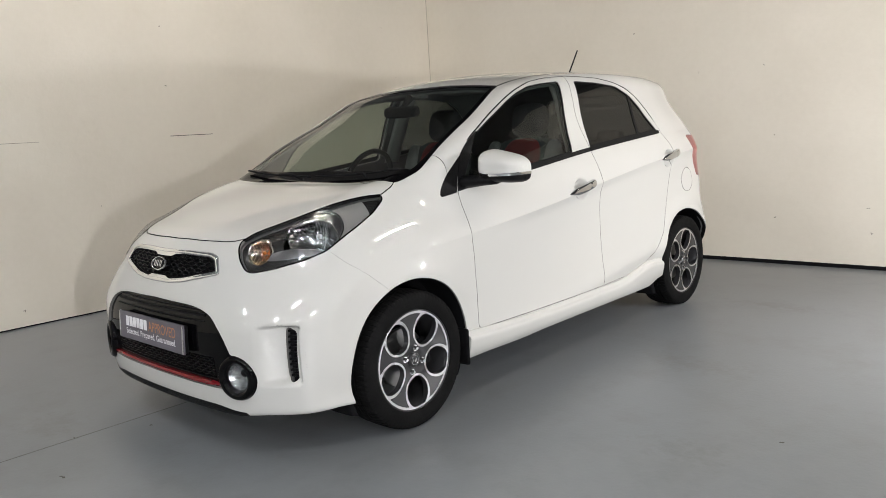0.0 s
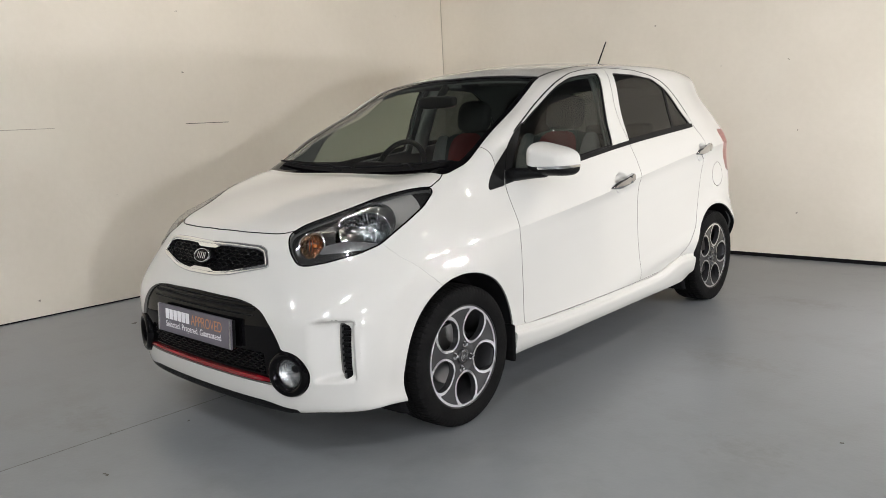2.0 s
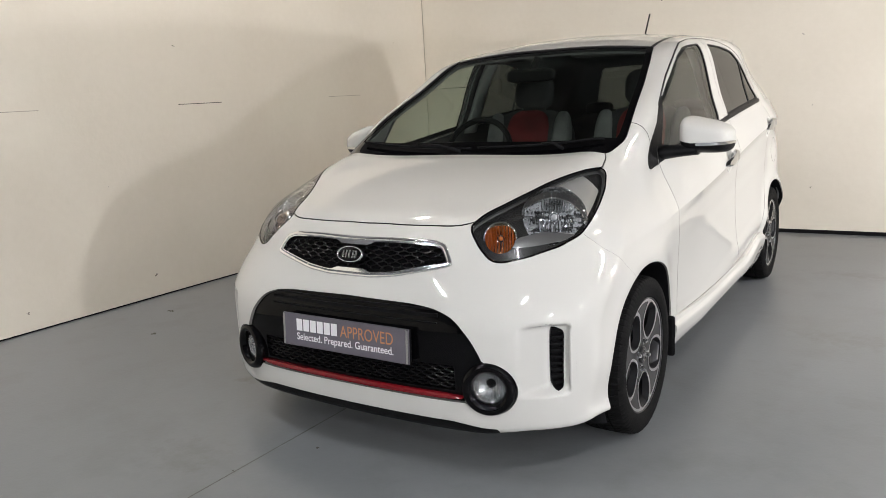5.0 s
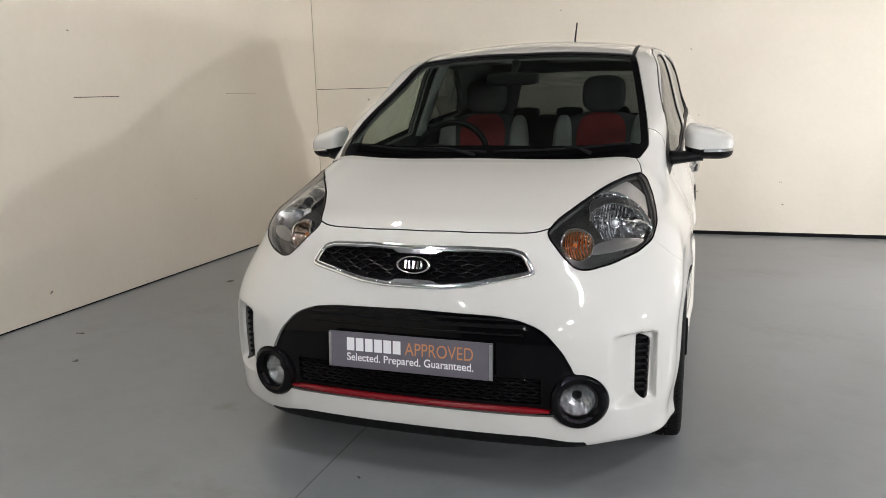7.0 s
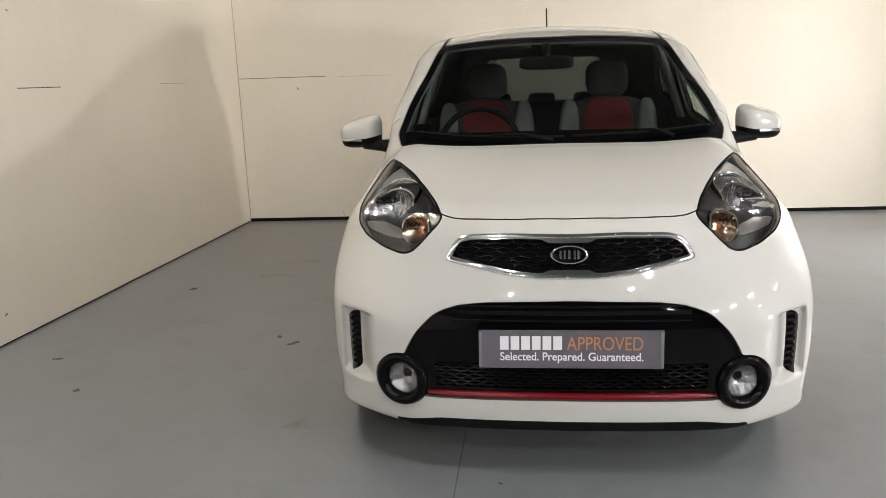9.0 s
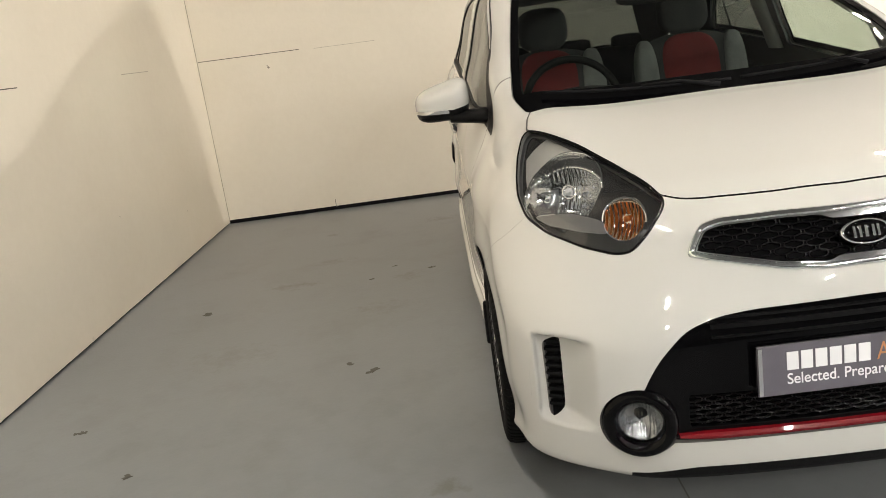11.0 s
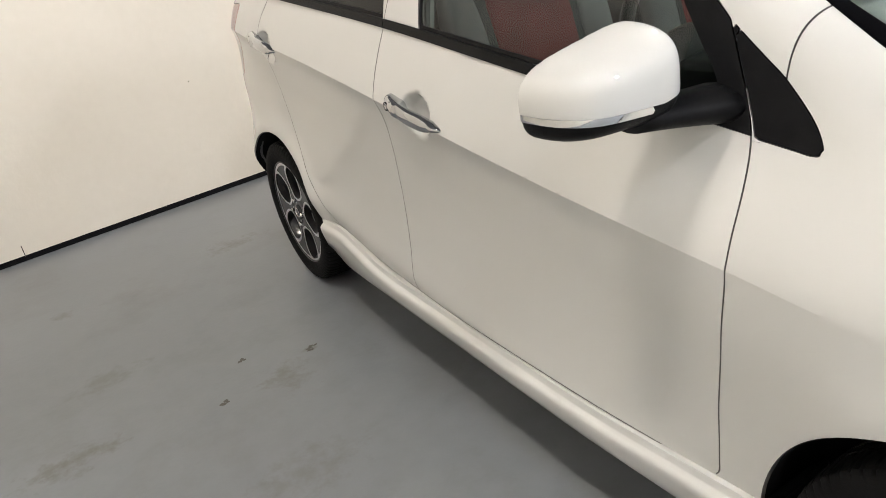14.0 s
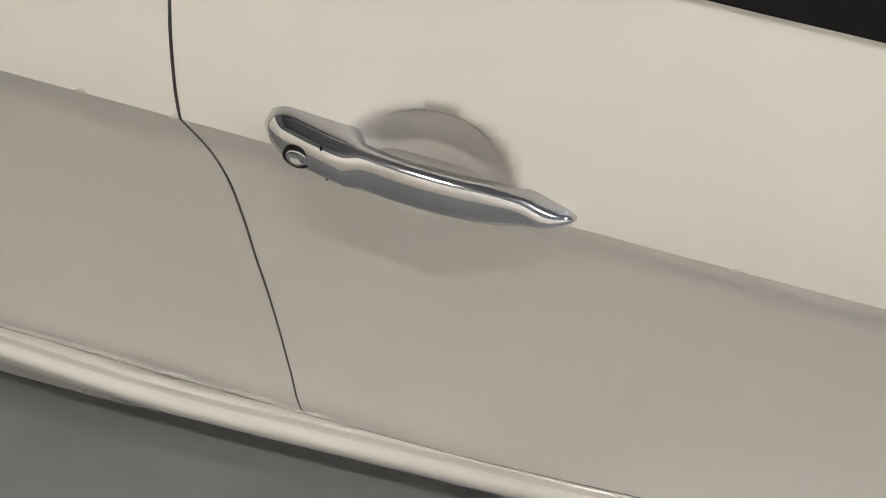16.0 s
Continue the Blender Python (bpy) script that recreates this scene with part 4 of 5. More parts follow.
MIRRORS = nets(mirror_field, (0, 0.36, 0.88), (0.97, 0.70, 1.11), 0.0065)
for side in (1, -1):
    m = sided(MIRRORS, side)
    door = doors["front_door", side]
    q = m[0]
    dy = 0.575 + 0.32 * (np.abs(q[:, 0]) - 0.83) - q[:, 1]
    cut = 0.975 + 0.22 * np.clip(0.800 - np.abs(q[:, 0]), 0, None) - q[:, 2]
    cap = clip(m, np.maximum(cut, 0.006 - dy))
    housing = sheet_part("door_mirror", clip(m, -np.maximum(cut, 0.006 - dy)), BLACK, door, 0.0, "door mirror in a black holder")
    sheet_part("mirror_cap", offset(cap, -0.0015), WHITE, housing, 0.006, "white mirror cap")
    band = np.maximum(np.abs(cut - 0.0055) - 0.0052, 0.815 - np.abs(q[:, 0]))
    band = np.maximum(band, 0.007 - dy)
    sheet_part("turn_signal", offset(clip(m, band), -0.002), CHROME, housing, 0.003, "clear turn signal strip in the mirror")
    g = clip(m, np.maximum(np.abs(dy) - 0.0045, np.abs((np.abs(q[:, 0]) - 0.842) / 0.070) ** 3 + np.abs((q[:, 2] - 0.998) / 0.058) ** 3 - 1))
    if len(g[2]):
        sheet_part("mirror_glass", offset(g, -0.002), CHROME, housing, 0)
    bm = bmesh.new()
    rows = []
    for t in np.linspace(0, 1, 8):
        c = Vector((0.815, 0.505, 0.948)).lerp(Vector((0.685, 0.455, 0.940)), t)
        ry, rz = 0.045 + 0.010 * t, 0.022 + 0.008 * t * t
        rows.append([(side * c.x, c.y + ry * math.cos(a), c.z + rz * math.sin(a)) for a in np.linspace(0, 2 * math.pi, 17)[:-1]])
    loft(bm, rows)
    part("mirror_arm", bm, BLACK, housing, "", True)
    for kind, y0, y1, z0, z1, lock in (("front_door", 1.357, 1.118, 0.850, 0.812, side < 0), ("rear_door", 2.300, 2.085, 0.948, 0.914, False)):
        bm = bmesh.new()
        rows = []
        for t in np.linspace(0, 1, 40):
            y, z = y0 + (y1 - y0) * t, z0 + (z1 - z0) * t + 0.005
            skin = float(half_width(np.array([y0]), np.array([z0]))[0]) * (1 - t) + float(half_width(np.array([y1]), np.array([z1]))[0]) * t
            end = min(1.0, math.sqrt(max(0.0, 1 - (1 - min(t / 0.10, 1)) ** 2)), math.sqrt(max(0.0, 1 - (1 - min((1 - t) / 0.16, 1)) ** 2)))
            hz = 0.0215 * (0.25 + 0.75 * end) * (1 - 0.15 * t) * (1 - 0.60 * float(step(np.array([t]), 0.70, 1.0)[0]))
            lift = -0.006 + 0.019 * math.sin(math.pi * min(max((t - 0.02) / 0.96, 0), 1)) ** 0.8
            thick = 0.011 * (0.3 + 0.7 * end) + (0.012 * (1 - float(step(np.array([t]), 0.28, 0.34)[0])) + 0.010 * float(step(np.array([t]), 0.82, 0.92)[0])) * end
            rows.append([(side * (skin + lift - 0.5 * (thick - 0.011) + thick * math.copysign(abs(math.cos(a)) ** 0.7, math.cos(a))), y, z + hz * math.copysign(abs(math.sin(a)) ** 0.8, math.sin(a)))
                         for a in np.linspace(0, 2 * math.pi, 21)[:-1]])
        loft(bm, rows)
        grip = part("door_handle", bm, HANDLE, doors[kind, side], "chrome pull handle over a round bowl", True)
        # the joint between the fixed end and the grip
        bm = bmesh.new()
        yj, zj = y0 + (y1 - y0) * 0.215, z0 + (z1 - z0) * 0.215 + 0.005
        xj = side * (float(half_width(np.array([y0]), np.array([z0]))[0]) + 0.0075)
        box(bm, xj - 0.0122, xj + 0.0122, yj - 0.0006, yj + 0.0006, zj - 0.0172, zj + 0.0172)
        part("handle_joint", bm, GAP, grip)
        if lock:
            bm = bmesh.new()
            spin(bm, ((-0.012, 0.0085), (0.0, 0.0085), (0.0015, 0.0075), (-0.001, 0.006), (-0.001, 0.0)), 20)
            yk, zk = y0 + (y1 - y0) * 0.13, z0 + (z1 - z0) * 0.13 + 0.005
            bmesh.ops.transform(bm, matrix=Matrix.Translation((-(float(half_width(np.array([y0]), np.array([z0]))[0]) + 0.0205), yk, zk)) @ pose(0, 0, 0, 0, 0, 180), verts=bm.verts)
            part("key_lock", bm, SATIN, grip, "round key lock", True)
            bm = bmesh.new()
            spin(bm, ((-0.010, 0.0108), (0.0006, 0.0108), (0.0009, 0.0100), (0.0, 0.0085)), 24)
            bmesh.ops.transform(bm, matrix=Matrix.Translation((-(float(half_width(np.array([y0]), np.array([z0]))[0]) + 0.0202), yk, zk)) @ pose(0, 0, 0, 0, 0, 180), verts=bm.verts)
            part("lock_ring", bm, BLACK, grip, "", True)

# ---- headlights ----
def front_y(x, z):
    """Where the nose stands at x and z."""
    a, b = np.full(np.shape(x), -0.85), np.full(np.shape(x), 0.3)
    for _ in range(30):
        m = (a + b) / 2
        hit = body(x, m, z) < 0
        a, b = np.where(hit, a, m), np.where(hit, m, b)
    return b


def bowl(radius, deep, pitch, ripple, rings=20, n=220, flat=0.0, hub=0.010):
    """A fluted reflector bowl about its own z axis, open at z = 0; its flutes run up and down."""
    bm = bmesh.new()
    rows = []
    for i in range(rings + 1):
        r = radius * (1 - i / rings) + hub * i / rings
        row = []
        for k in range(n):
            x, y = r * math.cos(2 * math.pi * k / n), r * math.sin(2 * math.pi * k / n)
            z = deep * (1 - (r / radius) ** 2)
            if 0 < i < rings:
                z += ripple * abs(math.sin(math.pi * x / pitch)) * (1.0 if y > -flat else 0.45)
                a, b = math.floor(x / (2.6 * pitch)), math.floor(y / (1.9 * pitch))
                tilt = math.sin(12.9898 * a + 78.233 * b) * 43.7
                tilt = tilt - math.floor(tilt) - 0.5
                if y < flat:
                    z += ripple * (1.3 * tilt * math.cos(math.pi * x / (2.6 * pitch)) + 0.5 * math.sin(math.pi * y / (pitch * 1.9)))
            row.append((x, y, z))
        rows.append(row)
    loft(bm, rows, cap=False)
    bmesh.ops.create_circle(bm, cap_ends=True, segments=20, radius=hub * 1.2, matrix=Matrix.Translation((0, 0, deep * 0.985)))
    return bm


def border_tube(name, sheet, radius, mat, parent, label=""):
    """A bead along the open edge of a sheet."""
    e = rim_edges(sheet[2])
    follow = {int(i): int(j) for i, j in e}
    start = int(e[0, 0])
    chain, at = [start], follow[start]
    while at != start and len(chain) < len(e):
        chain.append(at)
        at = follow[at]
    pts, nor = [Vector(sheet[0][i]) for i in chain], [Vector(sheet[1][i]) for i in chain]
    rows = []
    for i in range(len(pts)):
        t = pts[(i + 2) % len(pts)] - pts[i - 2]
        u = t.cross(nor[i]).normalized()
        rows.append([pts[i] + u * (radius * math.cos(q)) + nor[i] * (0.45 * radius * math.sin(q)) for q in np.linspace(0, 2 * math.pi, 7)[:-1]])
    bm = bmesh.new()
    loft(bm, rows + [rows[0]], cap=False)
    return part(name, bm, mat, parent, label, True)


def ring_part(name, c, axis, r, wire, mat, parent, n=56):
    bm = bmesh.new()
    turn = axis.to_track_quat("-Z", "Y")
    pts = [c + turn @ Vector((r * math.cos(q), r * math.sin(q), 0)) for q in np.linspace(0, 2 * math.pi, n + 1)[:-1]]
    rows = []
    for i, p in enumerate(pts):
        u = (pts[(i + 1) % n] - pts[i - 1]).normalized().cross(axis)
        rows.append([p + u * (wire * math.cos(q)) + axis * (wire * math.sin(q)) for q in np.linspace(0, 2 * math.pi, 7)[:-1]])
    loft(bm, rows + [rows[0]], cap=False)
    sink(bm, axis)
    part(name, bm, mat, parent, "", True)


def sink(bm, axis):
    """Draws back along an axis whatever would stand out of the car's skin."""
    p = np.array([v.co for v in bm.verts])
    for _ in range(24):
        p = np.where((body(*p.T) > -0.010)[:, None], p - np.array(axis) * 0.004, p)
    for v, co in zip(bm.verts, p):
        v.co = co


MIRRORED = material("reflector", (0.62, 0.63, 0.64), 0.09, 1.0)
HOUSE = material("dark_lamp_housing", (0.020, 0.020, 0.020), 0.26, Specular_IOR_Level=0.35)
BEZEL = material("silver_lamp_bezel", (0.46, 0.46, 0.445), 0.34, 0.55)
LEDGESILVER = material("silver_lamp_ledge", (0.20, 0.20, 0.20), 0.30, 0.75)
# turn signal bowl metal, tinted amber in place of the bulb's reflection
BULBTINT = material("bulb_tinted_reflector", (0.62, 0.46, 0.34), 0.10, 1.0)
LEDGE = rounded([tuple(r) for r in lamp_uv(np.array([(0.668, -0.322, 0.766), (0.588, -0.396, 0.782), (0.536, -0.451, 0.773), (0.508, -0.482, 0.752), (0.527, -0.475, 0.742), (0.580, -0.430, 0.744), (0.640, -0.365, 0.752)]))], 0.008)
CLEAR = material("clear_bulb", (0.9, 0.92, 0.95), 0.05, 0.6)
for side in (1, -1):
    sheet = sided(lamps, side)
    head = sheet_part("headlight", offset(sheet, 0.001), LENS, car, 0.0, "clear swept-back headlight with a dark surround")
    head.visible_shadow = False
    border_tube("lens_rim", sheet, 0.0032, GLOSS, head, "black rim round the lens")
    main_c, turn_c = np.array([side * 0.584, -0.318, 0.812]), np.array([side * 0.470, -0.470, 0.764])
    axis = Vector((side * 0.42, -0.88, 0.20)).normalized()
    ax = np.array(axis)
    base = offset(sheet, 0.026)
    away = lambda q, c: np.linalg.norm((q - c) - ((q - c) @ ax)[:, None] * ax, axis=1)
    s_main, s_turn = away(base[0], main_c) - 0.098, away(base[0], turn_c) - 0.047
    edge = lamp_field(base[0]) + 0.012
    ledge = inside(lamp_uv(base[0]), LEDGE)
    s_main = np.maximum(np.maximum(s_main, edge), 0.002 - ledge)
    s_main = np.maximum(s_main, 0.006 - s_turn)
    plate = clip(base, -np.minimum(s_main, s_turn))
    q = plate[0]
    behind = lamp_uv(q)[:, 0] - lamp_uv(np.array([main_c]))[0, 0]
    silver = np.maximum(np.maximum(away(q, main_c) - 0.175, lamp_field(q) + 0.013), -0.004 - behind)
    link = inside(lamp_uv(q), LEDGE)
    silver = np.maximum(silver, 0.001 - link)
    sheet_part("link_panel", offset(clip(plate, link), -0.002), LEDGESILVER, head, 0.006, "ribbed silver ledge under the reflector")
    sheet_part("housing", clip(plate, -np.minimum(silver, link)), HOUSE, head, 0.012, "dark glossy lamp housing")
    sheet_part("bezel", offset(clip(plate, silver), -0.002), BEZEL, head, 0.006, "silver bezel round the reflector")
    for name, c, r, deep, back, pitch in (("reflector", main_c, 0.100, 0.085, 0.020, 0.0105), ("turn_signal", turn_c, 0.049, 0.040, 0.016, 0.0090)):
        m = Matrix.Translation(Vector(c) - axis * back) @ axis.to_track_quat("-Z", "Y").to_matrix().to_4x4()
        bm = bowl(r, deep, pitch, 0.0026 if r > 0.05 else 0.0022, flat=0.02 if r > 0.05 else -0.1)
        bmesh.ops.transform(bm, matrix=m, verts=bm.verts)
        sink(bm, axis)
        ob = part(name, bm, MIRRORED if r > 0.05 else BULBTINT, head, "fluted chrome reflector" if r > 0.05 else "turn signal bowl tinted for its amber bulb's reflection", True)
        bm = bmesh.new()
        bmesh.ops.create_uvsphere(bm, u_segments=16, v_segments=10, radius=0.011 if r > 0.05 else 0.0075)
        bmesh.ops.transform(bm, matrix=m @ Matrix.Translation((0, 0, deep * (0.66 if r > 0.05 else 0.58))), verts=bm.verts)
        part("bulb", bm, CLEAR if r > 0.05 else AMBER, ob, "amber bulb" if r < 0.05 else "clear bulb", True)
        ring_part("trim_ring", Vector(c) - axis * (back - 0.002), axis, r + 0.001, 0.0028, CHROME, head)
    ring_part("bulb_collar", Vector(main_c) + axis * (-0.020 - 0.060), axis, 0.017, 0.003, CHROME, head, 24)

# ---- grille and emblem ----
s = xz(GRILLE)(grille[0])
grille_top = sheet_part("grille", offset(clip(grille, s + 0.012), 0.026), GAP, car, 0, "black honeycomb grille in a chrome surround")
nose_dip = 0.009 * (1 - step(np.abs(grille[0][:, 0]), 0.050, 0.085))
surround = sheet_part("chrome_surround", offset(clip(grille, -(s + 0.0145 + nose_dip)), -0.002), CHROME, grille_top, 0.020, "chrome grille surround")
border_tube("outer_bead", offset(clip(grille, s + 0.0055), -0.002), 0.0075, CHROME, surround)


def cell_mesh(name, wide, high, bar, deep, n=5):
    """One rounded-hexagon ring of a honeycomb, flat in x and z."""
    out = rounded([(-wide / 2, 0), (-wide / 2 + high * 0.42, high / 2), (wide / 2 - high * 0.42, high / 2), (wide / 2, 0), (wide / 2 - high * 0.42, -high / 2), (-wide / 2 + high * 0.42, -high / 2)], high * 0.35, 2)
    bm = bmesh.new()
    rows = []
    for k, (dy, grow) in enumerate(((0.0, bar), (-deep, bar * 0.35), (-deep, -bar * 0.35), (0.0, -bar))):
        rows.append([(x * (1 + 2 * grow / wide), dy, z * (1 + 2 * grow / high)) for x, z in out])
    loft(bm, rows, cap=False)
    me = bpy.data.meshes.new(name)
    bm.to_mesh(me)
    bm.free()
    me.shade_smooth()
    return me


def honeycomb(name, me, mat, parent, x0, z0, dx, dz, cols, rows_, field, inset, sink):
    me.materials.append(mat)
    at = np.array([(x0 + (c + 0.5 * (r % 2)) * dx, 0.0, z0 + r * dz) for r in range(rows_) for c in range(-cols, cols + 1)])
    at = at[field(at) < -inset]
    x, z = at[:, 0], at[:, 2]
    y = front_y(x, z) + sink
    turn = np.degrees(np.arctan((front_y(x + 0.01, z) - front_y(x - 0.01, z)) / 0.02))
    nod = np.degrees(-np.arctan((front_y(x, z + 0.01) - front_y(x, z - 0.01)) / 0.02))
    for k in range(len(at)):
        ob = new(name, me)
        ob.parent = parent
        ob.matrix_basis = pose(x[k], y[k], z[k], nod[k], 0, turn[k])


MESHBLACK = material("grille_mesh_black", (0.003, 0.003, 0.0035), 0.20, Specular_IOR_Level=0.17)
honeycomb("grille_cell", cell_mesh("grille_cell", 0.044, 0.0155, 0.0022, 0.008), MESHBLACK, grille_top, 0.0, 0.652, 0.0465, 0.0112, 8, 11, xz(GRILLE), 0.019, 0.018)
bm = bmesh.new()
ey = float(front_y(np.array([0.0]), np.array([0.712]))[0])
tilt = Matrix.Translation((0, ey - 0.004, 0.712)) @ pose(0, 0, 0, 0, 0, -90) @ pose(0, 0, 0, 0, -24, 0)
squash = Matrix.Diagonal((1, 1.0, 0.50, 1))
spin(bm, ((-0.030, 0.050), (0.006, 0.050), (0.009, 0.047), (0.010, 0.0)), 48)
bmesh.ops.transform(bm, matrix=tilt @ squash, verts=bm.verts)
emblem = part("emblem", bm, GLOSS, grille_top, "oval black and chrome emblem", True)
bm = bmesh.new()
spin(bm, ((0.006, 0.0535), (0.012, 0.0530), (0.0128, 0.0505), (0.012, 0.0475), (0.008, 0.0465)), 48)
bmesh.ops.transform(bm, matrix=tilt @ squash, verts=bm.verts)
part("emblem_ring", bm, CHROME, emblem, "", True)
for x0, x1, lean in ((-0.028, -0.022, 0.0), (-0.016, -0.010, 0.5), (-0.0035, 0.0035, 0.0), (0.012, 0.018, -0.35), (0.022, 0.028, 0.35)):
    bm = bmesh.new()
    box(bm, 0.008, 0.0125, x0, x1, -0.0125, 0.0125, 0.001)
    bmesh.ops.transform(bm, matrix=tilt @ Matrix.Shear("XY", 4, (0, 0)), verts=bm.verts)
    part("emblem_bar", bm, CHROME, emblem)

# ---- lower opening, red strip, fog lamps, plate ----
frame_part = clip(mouth, -(fog_r(mouth[0]) + 0.034))
q = frame_part[0]
low_top = sheet_part("lower_grille", offset(clip(frame_part, -np.maximum(np.abs(q[:, 2] - 0.362) - 0.040, np.abs(q[:, 0]) - 0.395)), 0.010), GLOSS, car, 0.02, "gloss black lower bumper opening")
sheet_part("opening_back", offset(mouth, 0.045), GAP, low_top, 0)
honeycomb("mesh_cell", cell_mesh("mesh_cell", 0.040, 0.0135, 0.002, 0.007), MESHBLACK, low_top, 0.0, 0.325, 0.0425, 0.0105, 9, 8,
          lambda p: np.maximum(np.abs(p[:, 2] - 0.362) - 0.043, np.abs(p[:, 0]) - 0.40), 0.0, 0.022)
for z, h in ((0.552, 0.010), (0.530, 0.004), (0.570, 0.005)):
    bm = bmesh.new()
    rows = []
    xs = np.linspace(-0.34, 0.34, 30)
    for x, y in zip(xs, front_y(xs, np.full(30, z)) + 0.012):
        rows.append([(x, y - 0.008, z + h / 2), (x, y + 0.012, z + h / 2), (x, y + 0.012, z - h / 2), (x, y - 0.008, z - h / 2)])
    loft(bm, rows)
    part("louvre", bm, BLACK, low_top)
bm = bmesh.new()
rows = []
xs = np.linspace(-0.418, 0.418, 50)
for x, y in zip(xs, front_y(xs, np.full(50, 0.305))):
    h = 0.0072 * min(1.0, 0.35 + (0.42 - abs(x)) / 0.10)
    rows.append([(x, y + 0.012, 0.305 + h), (x, y - 0.001, 0.304 + h), (x, y - 0.005, 0.304), (x, y - 0.003, 0.304 - h), (x, y + 0.012, 0.304 - h)])
loft(bm, rows)
part("red_strip", bm, RED, low_top, "glossy red trim strip", False)
# the air dam under the bumper
bm = bmesh.new()
rows = []
xs = np.linspace(-0.60, 0.60, 50)
for x, y in zip(xs, front_y(xs, np.full(50, 0.235))):
    low = 0.184 + 0.012 * float(step(np.array([abs(x)]), 0.44, 0.60)[0])
    rows.append([(x, y + 0.022, 0.205), (x, y + 0.028, low + 0.004), (x, y + 0.034, low), (x, y + 0.060, low + 0.004), (x, y + 0.060, 0.205)])
loft(bm, rows)
part("air_dam", bm, BLACK, car, "black plastic air dam under the bumper", True)
FOGLENS = material("fog_reflector", (0.40, 0.41, 0.42), 0.22, 0.9)
for side in (1, -1):
    axis = Vector((side * 0.30, -0.95, 0.03)).normalized()
    m = Matrix.Translation((side * 0.498, -0.628, 0.338)) @ axis.to_track_quat("X", "Z").to_matrix().to_4x4()
    bm = bmesh.new()
    spin(bm, ((-0.03, 0.080), (0.004, 0.0835), (0.012, 0.079), (0.018, 0.070), (0.016, 0.060), (0.008, 0.052), (-0.004, 0.049), (-0.03, 0.048)), 64)
    bmesh.ops.transform(bm, matrix=m, verts=bm.verts)
    fog = part("fog_light", bm, GLOSS, car, "round fog light in a gloss black ring", True)
    bm = bmesh.new()
    spin(bm, ((0.008, 0.0), (0.0065, 0.020), (0.001, 0.040), (-0.006, 0.049)), 40)
    bmesh.ops.transform(bm, matrix=m, verts=bm.verts)
    part("lens", bm, LENS, fog, "clear lens", True).visible_shadow = False
    bm = bowl(0.049, 0.030, 0.0075, 0.0010, hub=0.002)
    bmesh.ops.transform(bm, matrix=Matrix.Translation((side * 0.498, -0.628, 0.338)) @ Matrix.Translation(axis * -0.008) @ axis.to_track_quat("-Z", "Y").to_matrix().to_4x4(), verts=bm.verts)
    part("reflector", bm, FOGLENS, fog)
    # side vents
    s = sided(vents, side)
    vent = sheet_part("side_vent", offset(s, 0.022), GAP, car, 0, "black slatted air vent in the bumper")
    for z in np.linspace(0.338, 0.500, 9):
        bm = bmesh.new()
        y = float(front_y(np.array([0.665]), np.array([z]))[0])
        box(bm, -0.019, 0.019, 0.0, 0.016, -0.0042, 0.0042, 0.0015, Matrix.Translation((side * 0.664, y + 0.007, z)) @ pose(0, 0, 0, 0, 0, side * 27))
        part("slat", bm, BLACK, vent)

PLATE = grain(material("plate_grey", (0.12, 0.11, 0.135), 0.35), (0.105, 0.098, 0.118), (0.125, 0.116, 0.138), 20)
lean = Matrix.Translation((0, -0.691, 0.4555)) @ pose(0, 0, 0, -4, 0, 0)
bm = bmesh.new()
box(bm, -0.260, 0.260, -0.003, 0.004, -0.0555, 0.0555, 0.0015, lean)
plate_ob = part("number_plate", bm, PLATE, car, "grey dealer show plate with white and orange lettering")
bm = bmesh.new()
box(bm, -0.257, 0.257, 0.004, 0.020, -0.052, 0.052, 0.003, lean)
part("plate_holder", bm, BLACK, plate_ob)
for x in (-0.255, 0.255):
    bm = bmesh.new()
    box(bm, x - 0.0045, x + 0.0045, -0.0048, -0.003, -0.053, 0.053, 0.0005, lean)
    part("plate_edge", bm, SATIN, plate_ob, "silver edge strip")
INKWHITE = material("white_ink", (0.80, 0.80, 0.82), 0.5)
INKORANGE = material("orange_ink", (0.50, 0.22, 0.10), 0.5)


def words(text, x, z, high, mat, wide, bold=0.0):
    """Raised print, fitted to a width, on the plate."""
    c = bpy.data.curves.new("print", "FONT")
    c.body, c.size, c.extrude, c.offset = text, 1.0, 0.0, bold
    tmp = new("print", c)
    me = bpy.data.meshes.new_from_object(tmp.evaluated_get(bpy.context.evaluated_depsgraph_get()))
    bpy.data.objects.remove(tmp)
    v = np.array([q.co for q in me.vertices])
    lo, hi = v.min(0), v.max(0)
    sx = wide / (hi[0] - lo[0])
    me.transform(lean @ Matrix.Translation((x, -0.0036, z)) @ pose(0, 0, 0, 90, 0, 0) @ Matrix.Diagonal((sx, high, 1, 1)) @ Matrix.Translation((-lo[0], 0, 0)))
    me.materials.append(mat)
    ob = new("lettering", me)
    ob.parent = plate_ob


words("APPROVED", -0.010, -0.001, 0.056, INKORANGE, 0.212)
words("Selected. Prepared. Guaranteed.", -0.199, -0.032, 0.034, INKWHITE, 0.402, 0.012)
for k in range(6):
    bm = bmesh.new()
    x = -0.199 + k * 0.0302
    box(bm, x, x + 0.0245, -0.0040, -0.003, -0.001, 0.039, 0.0, lean)
    part("name_bar", bm, INKWHITE, plate_ob)

